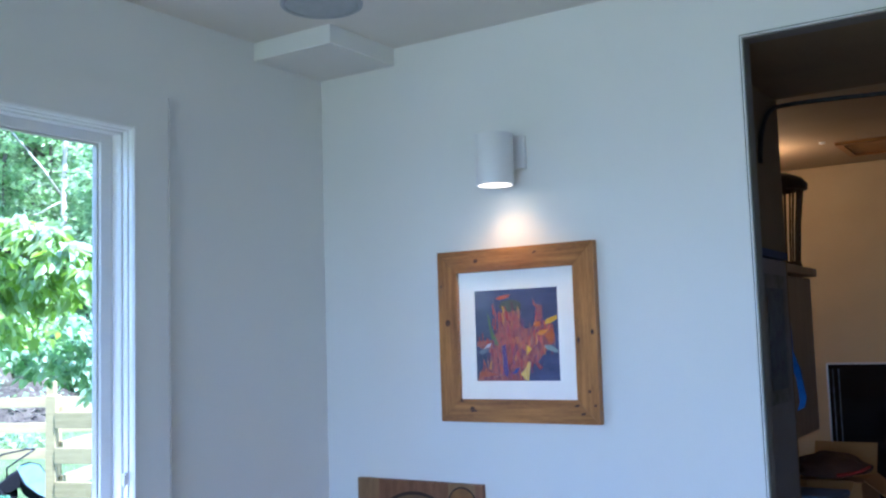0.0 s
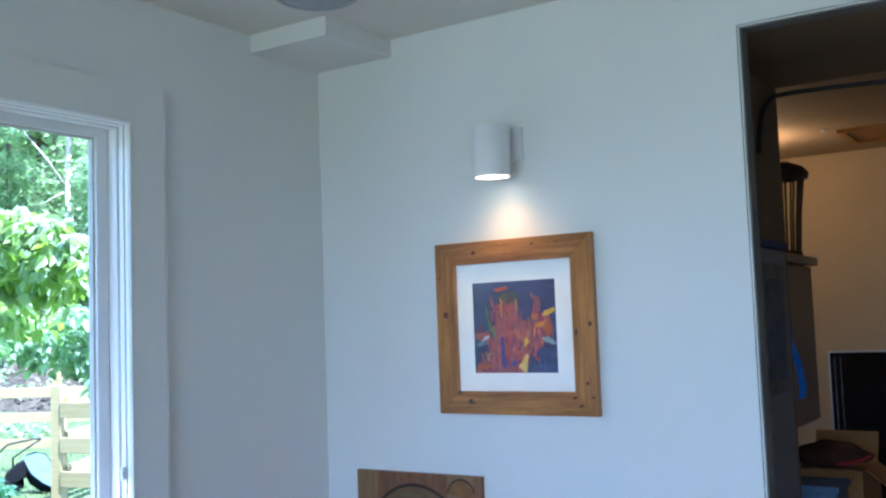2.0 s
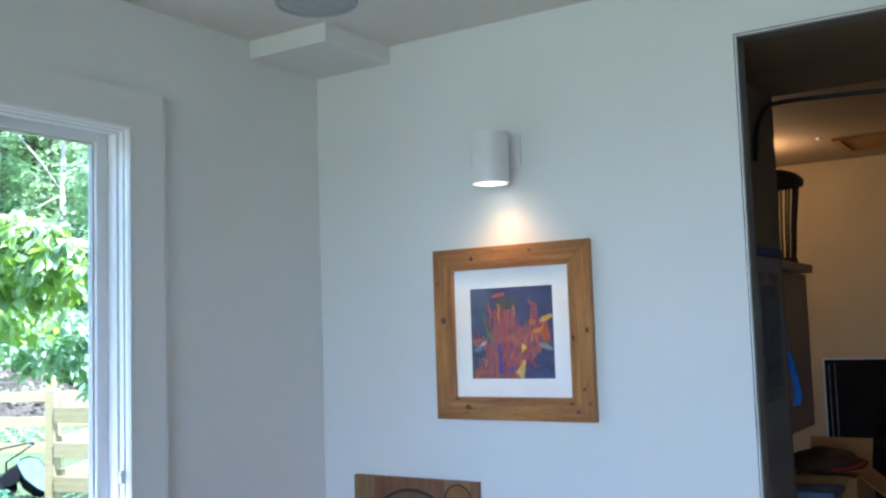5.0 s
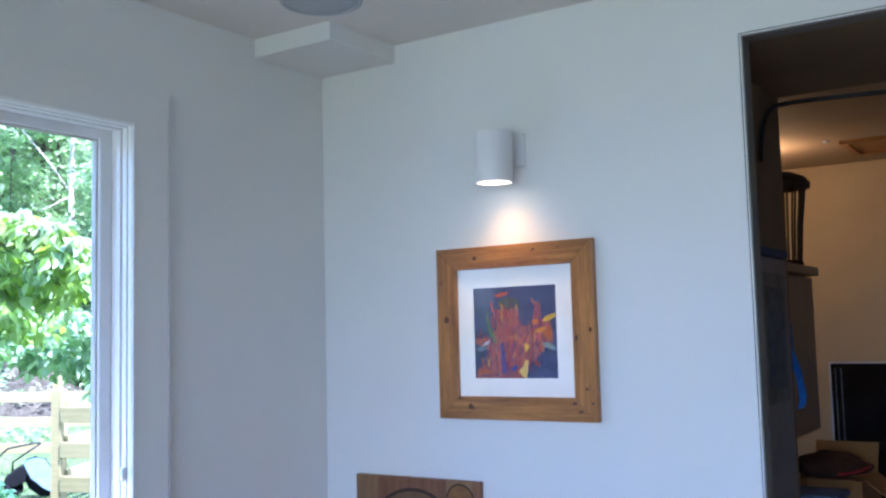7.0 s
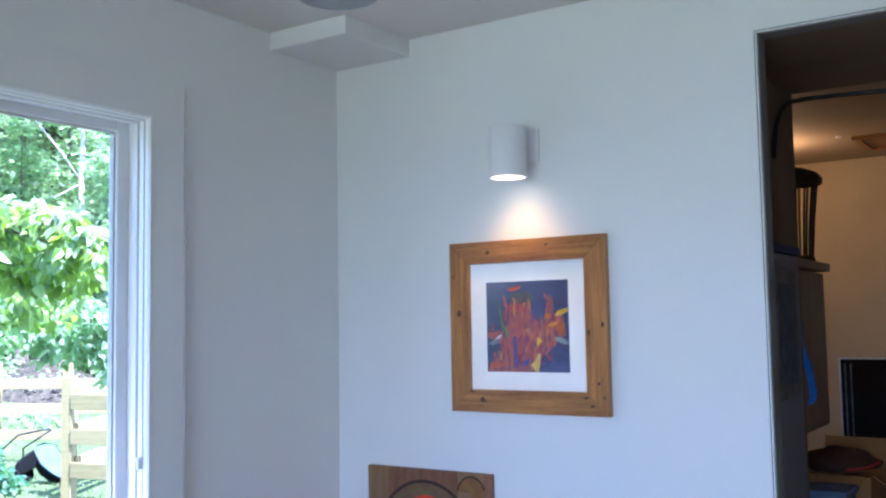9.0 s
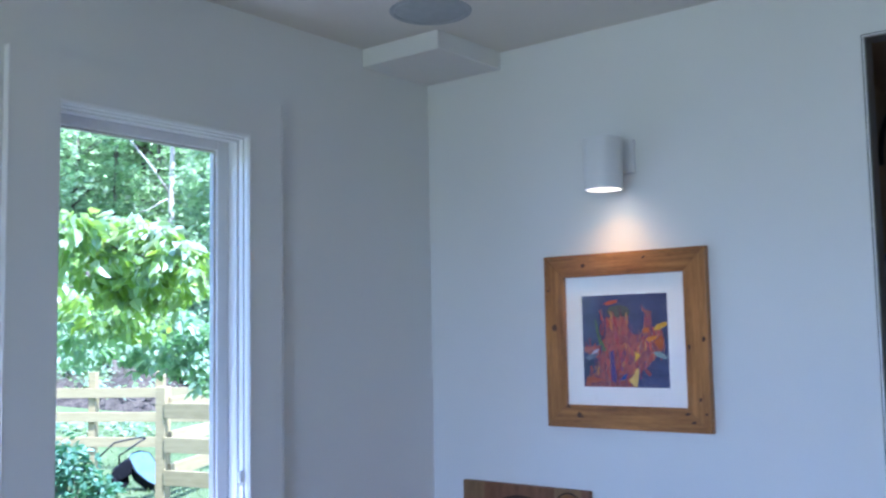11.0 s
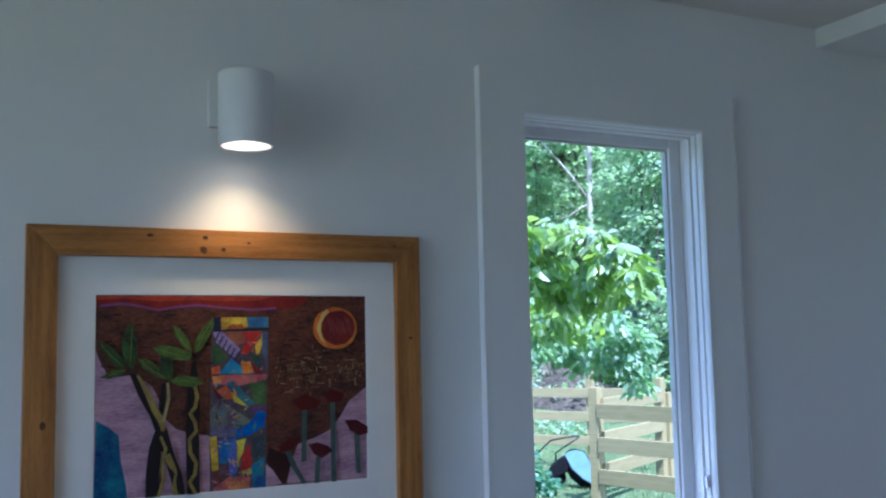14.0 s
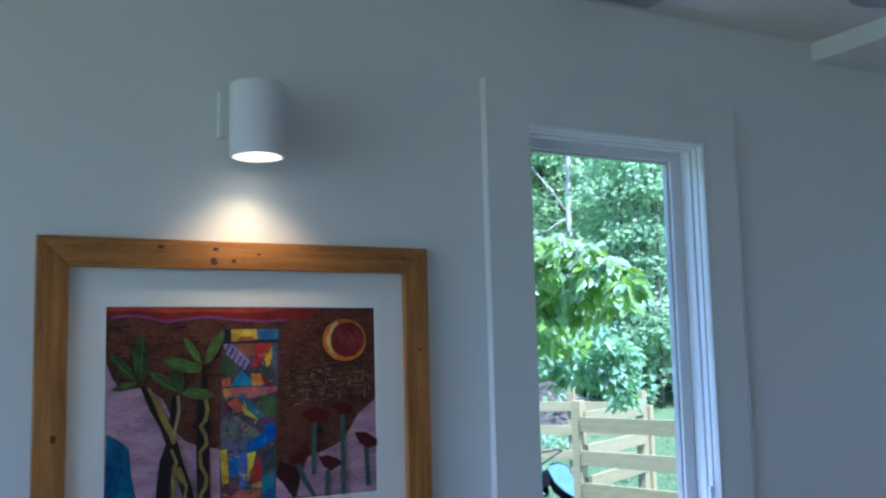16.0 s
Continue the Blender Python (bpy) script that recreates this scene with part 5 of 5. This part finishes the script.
# wheelbarrow tipped on its side: local x across the view, y away, z up
wb = thing("wheelbarrow", pose(-10.35, 5.80, ground_z(-10.35, 5.80), 0, 0, 55), "tipped wheelbarrow with a pale blue tray and black frame", "wheelbarrow")
face = [(-0.24, 0.23), (-0.20, 0.30), (-0.08, 0.34), (0.06, 0.29), (0.18, 0.065), (0.28, -0.16), (0.29, -0.30), (0.24, -0.33), (0.16, -0.29), (0.03, -0.20), (-0.13, -0.03)]
tilt = pose(0, 0, 0.30, 50, 0, 0)
tray = part("tray", prism(face, 0, 0.02, 0.008), TRAY_BLUE, wb, "pale blue tray", tilt)
part("tray_body", prism([(x * 0.86 - 0.05, y * 0.84 + 0.02) for x, y in face], -0.26, -0.002), TYRE, tray)
part("tray_rim", tube([(x, y, 0.02) for x, y in face + face[:1]], [0.008] * (len(face) + 1), 6), BLACK_METAL, tray)
wheel = part("wheel", lathe([(0.08, -0.035), (0.13, -0.04), (0.148, -0.02), (0.148, 0.02), (0.13, 0.04), (0.08, 0.035)], 28, True), TYRE, wb, "black tyre", pose(-0.36, 0.14, 0.17, 62, 20, 30), True)
part("rim", lathe([(0.0005, -0.03), (0.079, -0.03), (0.079, 0.03), (0.0005, 0.03)], 20, False), TYRE, wheel)
part("axle_guard", prism([(-0.52, 0.18), (-0.47, 0.31), (-0.32, 0.43), (-0.23, 0.47), (-0.19, 0.38), (-0.20, 0.24), (-0.34, 0.17)], 0.0, 0.25, 0.02), TYRE, wb, "", pose(0, 0.30, 0, 90))
part("handle", tube([(-0.66, 0.1, 0.52), (-0.45, 0.1, 0.72), (-0.10, 0.1, 0.78), (0.0, 0.1, 0.77)], [0.014] * 4, 7), BLACK_METAL, wb, "", None, True)
part("handle", tube([(0.0, 0.1, 0.77), (-0.20, 0.12, 0.64), (-0.38, 0.16, 0.52), (-0.38, 0.2, 0.25)], [0.014] * 4, 7), BLACK_METAL, wb, "", None, True)

# brush heap behind the far fence
heap = world_thing("brush_heap", "brown heap of cut brush and mulch behind the fence", "brush heap", "", "stuff")
bm = bmesh.new()
hx, hy = -23.5, 11.25
ux, uy = -0.88, -0.475
N, M_ = 60, 18
gridv = []
for i in range(N):
    row = []
    for j in range(M_):
        a, b = (i / (N - 1) - 0.5) * 9.0, (j / (M_ - 1) - 0.5) * 3.6
        x, y = hx + ux * a - 0.475 * b, hy + uy * a + 0.88 * b
        e = max(0, 1 - (b / 1.8) ** 2) * max(0, 1 - (a / 4.5) ** 4) * (1 - 0.65 * min(1, max(0, (a + 3.3) / 1.2)))
        z = ground_z(x, y) - 0.05 + e * (1.10 + 0.5 * noise.noise(Vector((x * 0.8, y * 0.8, 0)))) + e * 0.22 * noise.noise(Vector((x * 3, y * 3, 5)))
        row.append(bm.verts.new((x, y, z)))
    gridv.append(row)
for i in range(N - 1):
    for j in range(M_ - 1):
        bm.faces.new((gridv[i][j], gridv[i + 1][j], gridv[i + 1][j + 1], gridv[i][j + 1]))
bmesh.ops.recalc_face_normals(bm, faces=bm.faces)
part("heap", bm, MULCH, heap)
rng = random.Random(8)
bm = bmesh.new()
for k in range(320):
    a, b = rng.uniform(-4.2, 4.2), rng.uniform(-1.5, 1.3)
    x, y = hx + ux * a - 0.475 * b, hy + uy * a + 0.88 * b
    e = max(0, 1 - (b / 1.8) ** 2) * max(0, 1 - (a / 4.5) ** 4) * (1 - 0.65 * min(1, max(0, (a + 3.3) / 1.2)))
    z = ground_z(x, y) + e * 1.10
    L = rng.uniform(0.2, 0.7)
    d = Vector((rng.uniform(-1, 1), rng.uniform(-1, 1), rng.uniform(-0.15, 0.45))).normalized() * L
    tube([(x, y, z), (x + d.x * 0.5, y + d.y * 0.5, z + d.z * 0.5 + 0.03), (x + d.x, y + d.y, z + d.z)], [0.010, 0.008, 0.004], 5, bm)
part("twigs", bm, BARK, heap)
leaf_part("weeds", [((hx + ux * a - 0.475 * b, hy + uy * a + 0.88 * b, ground_z(hx + ux * a, hy + uy * a) + 0.35 + 0.25 * math.sin(3 * a)), 0.6, 0.22, 34, 0.15) for a, b in ((-4, -1.3), (-3, -1.5), (-2.2, -0.8), (-1.2, -1.5), (-0.4, -1.0), (0.4, -1.5), (1.1, -0.7), (1.9, -1.4), (2.7, -1.0), (3.6, -1.4))] + [((hx + ux * a - 0.475 * b, hy + uy * a + 0.88 * b, ground_z(hx + ux * a, hy + uy * a) + z * 0.7), 0.55, 0.30, 90, 0.15) for a, b, z in ((-2.7, 1.6, 0.9), (-1.9, -0.4, 0.5), (-1.2, 0.4, 1.1), (-0.4, 0.2, 1.2), (0.6, -0.6, 0.9))], LEAF_MID, heap, 61, 0.1, 4)

# grass blades on the near lawn
rg = np.random.RandomState(4)
verts, faces = [], []
for i in range(16000):
    d, w = rg.uniform(11.5, 24), rg.normal() * 2.6
    x, y = EYE0.x - 0.815 * d - 0.58 * w * -1, EYE0.y + 0.58 * d + 0.815 * w
    z = ground_z(x, y)
    hgt, a = rg.uniform(0.02, 0.07), rg.uniform(0, math.pi)
    k = len(verts)
    ox, oy = 0.012 * math.cos(a), 0.012 * math.sin(a)
    verts += [(x - ox, y - oy, z - 0.01), (x + ox, y + oy, z - 0.01), (x + rg.normal() * 0.03, y + rg.normal() * 0.03, z + hgt)]
    faces.append((k, k + 1, k + 2))
me = bpy.data.meshes.new("grass")
me.from_pydata(verts, [], faces)
me.materials.append(GRASS)
tagged(new("grass", me), "rough tufts of lawn grass", "grass", "", "stuff")

# pale forked tree behind the fence
fork = world_thing("forked_tree", "slender pale-barked tree with a low fork", "tree", "trees")
fx, fy = -23.62, 15.77
fz = ground_z(fx, fy)
part("trunk", tube([(fx - 0.02, fy - 0.03, fz - 0.2), (fx, fy, 3.0), (fx, fy, 6.05), (fx + 0.02, fy + 0.03, 7.6), (fx + 0.1, fy + 0.1, 12.0), (fx, fy, 15)], [0.12, 0.105, 0.092, 0.08, 0.06, 0.03], 10), PALE_BARK, fork, "", None, True)
for line, r in (([(fx, fy, 6.0), (-23.95, 15.3, 6.9), (-24.47, 14.54, 8.05), (-25.2, 13.5, 9.8)], 0.038), ([(fx, fy, 6.1), (-23.4, 16.05, 6.75), (-23.1, 16.45, 7.6), (-22.7, 17.0, 9.3)], 0.028), ([(fx, fy, 5.95), (-23.8, 15.5, 5.78), (-24.0, 15.2, 5.55), (-24.2, 14.95, 5.45)], 0.03)):
    part("limb", tube(line, [r, r * 0.85, r * 0.65, r * 0.3], 7), PALE_BARK, fork, "", None, True)
leaf_part("crown", [((fx + rng.uniform(-2.2, 2.2), fy + rng.uniform(-2.2, 2.2), rng.uniform(8.5, 15)), 1.3, 0.9, 260, 0.3) for k in range(12)], LEAF_HAZY, fork, 31, 0.3, 4)

# woodland trees
rng = random.Random(17)
VIEW = math.degrees(math.atan2(22.9, -32.5))
spots = []
for k in range(48):
    ang = radians(VIEW + rng.uniform(-12, 13))
    d = rng.uniform(35.5, 54)
    spots.append((EYE0.x + d * math.cos(ang), EYE0.y + d * math.sin(ang), d))
for k, (x, y, d) in enumerate(spots):
    if math.hypot(x - fx, y - fy) < 1.2:
        continue
    z = ground_z(x, y)
    ht_ = rng.uniform(11, 18)
    wood = world_thing("woodland_tree", "tall leafy woodland tree with a dark trunk", "tree", "trees")
    lean = rng.uniform(-0.6, 0.6)
    part("trunk", tube([(x, y, z - 0.2), (x + lean * 0.3, y, z + ht_ * 0.35), (x + lean * 0.7, y + 0.2, z + ht_ * 0.7), (x + lean, y, z + ht_)], [0.15, 0.12, 0.08, 0.02], 8), BARK, wood, "", None, True)
    clumps = []
    for c in range(26):
        h = z + rng.uniform(0.03, 0.95) * ht_
        r = 3.0 * (1 - abs((h - z) / ht_ - 0.5) * 0.9)
        a = rng.uniform(0, 2 * math.pi)
        rr = r * rng.uniform(0.2, 1.0)
        q = (x + rr * math.cos(a), y + rr * math.sin(a), h)
        clumps.append((q, rng.uniform(0.8, 1.5), rng.uniform(0.4, 0.8), 130, 0.27))
        if c % 5 == 0:
            part("limb", tube([(x + lean * 0.3, y, h - 0.8), ((x + q[0]) / 2, (y + q[1]) / 2, h - 0.2), q], [0.06, 0.04, 0.015], 6), BARK, wood, "", None, True)
    leaf_part("crown", clumps, LEAF_HAZY, wood, 100 + k, 0.25, 4)

# old tree at the wood's edge
ox, oy = -24.04, 14.08
oz = ground_z(ox, oy)
old = world_thing("woodland_tree", "old dark-trunked tree at the edge of the wood", "tree", "trees")
part("trunk", tube([(ox, oy, oz - 0.3), (ox, oy, oz + 0.5), (ox - 0.10, oy - 0.16, oz + 2.2), (ox - 0.8, oy - 1.3, oz + 4.6), (ox - 1.6, oy - 2.6, oz + 10.0)], [0.30, 0.22, 0.19, 0.14, 0.04], 12), BARK, old, "", None, True)
part("limb", tube([(ox - 0.12, oy - 0.2, oz + 2.3), (ox - 1.0, oy - 1.6, oz + 3.1), (ox - 1.9, oy - 3.0, oz + 4.2)], [0.09, 0.06, 0.02], 7), BARK, old, "", None, True)
leaf_part("crown", [((ox - 0.5 + rng.uniform(-1.6, 1.0), oy - 0.8 + rng.uniform(-2.0, 0.6), oz + rng.uniform(2.2, 9.0)), 0.9, 0.5, 120, 0.2) for k in range(14)], LEAF_HAZY, old, 41, 0.25, 4)

# young trees in front of the wood
rng = random.Random(29)
for k in range(26):
    if k < 18:
        ang, d = radians(VIEW + rng.uniform(-9.5, -1.9)), rng.uniform(27.5, 35)
    else:
        ang, d = radians(VIEW + rng.uniform(-1.9, 7)), rng.uniform(33.8, 36.5)
    x, y = EYE0.x + d * math.cos(ang), EYE0.y + d * math.sin(ang)
    z = ground_z(x, y)
    ht_ = rng.uniform(6.5, 9.5)
    young = world_thing("young_tree", "young bushy green tree at the edge of the wood", "tree", "trees")
    part("trunk", tube([(x, y, z - 0.2), (x + 0.1, y, z + ht_ * 0.5), (x, y + 0.1, z + ht_ * 0.9)], [0.06, 0.045, 0.012], 8), BARK, young, "", None, True)
    clumps = []
    for c in range(20):
        h = rng.uniform(0.04, 1.0)
        a, rr = rng.uniform(0, 2 * math.pi), 1.25 * (1.05 - 0.6 * h) * rng.uniform(0.1, 1.0)
        clumps.append(((x + rr * math.cos(a), y + rr * math.sin(a), z + h * ht_), rng.uniform(0.55, 0.95), rng.uniform(0.3, 0.55), 120, 0.17))
    leaf_part("crown", clumps, LEAF_HAZY, young, 300 + k, 0.25, 4)

# undergrowth along the wood's edge and the far wood behind it
rng = random.Random(23)
under = world_thing("undergrowth", "tangled green undergrowth along the edge of the wood", "undergrowth", "", "stuff")
clumps = []
for k in range(90):
    ang, d = radians(VIEW + rng.uniform(-12, 12)), rng.uniform(30.0, 37) if k % 6 else rng.uniform(22.5, 25)
    x, y = EYE0.x + d * math.cos(ang), EYE0.y + d * math.sin(ang)
    clumps.append(((x, y, ground_z(x, y) + (rng.uniform(0.2, 2.6) if d > 26 else 0.05)), rng.uniform(0.5, 1.1), rng.uniform(0.3, 0.6) if d > 26 else 0.12, 120 if d > 26 else 50, 0.18))
leaf_part("bush_leaves", clumps, LEAF_HAZY, under, 51, 0.2, 4)
far = world_thing("far_wood", "deep green wood closing the view", "woods", "", "stuff")
clumps = []
for k in range(480):
    ang, d = radians(VIEW + rng.uniform(-17, 17)), rng.uniform(48, 62)
    x, y = EYE0.x + d * math.cos(ang), EYE0.y + d * math.sin(ang)
    clumps.append(((x, y, ground_z(x, y) + rng.uniform(0, 20)), rng.uniform(1.6, 2.8), rng.uniform(1.0, 1.8), 120, 0.55))
leaf_part("wood_leaves", clumps, LEAF_HAZY, far, 52, 0.25, 4)
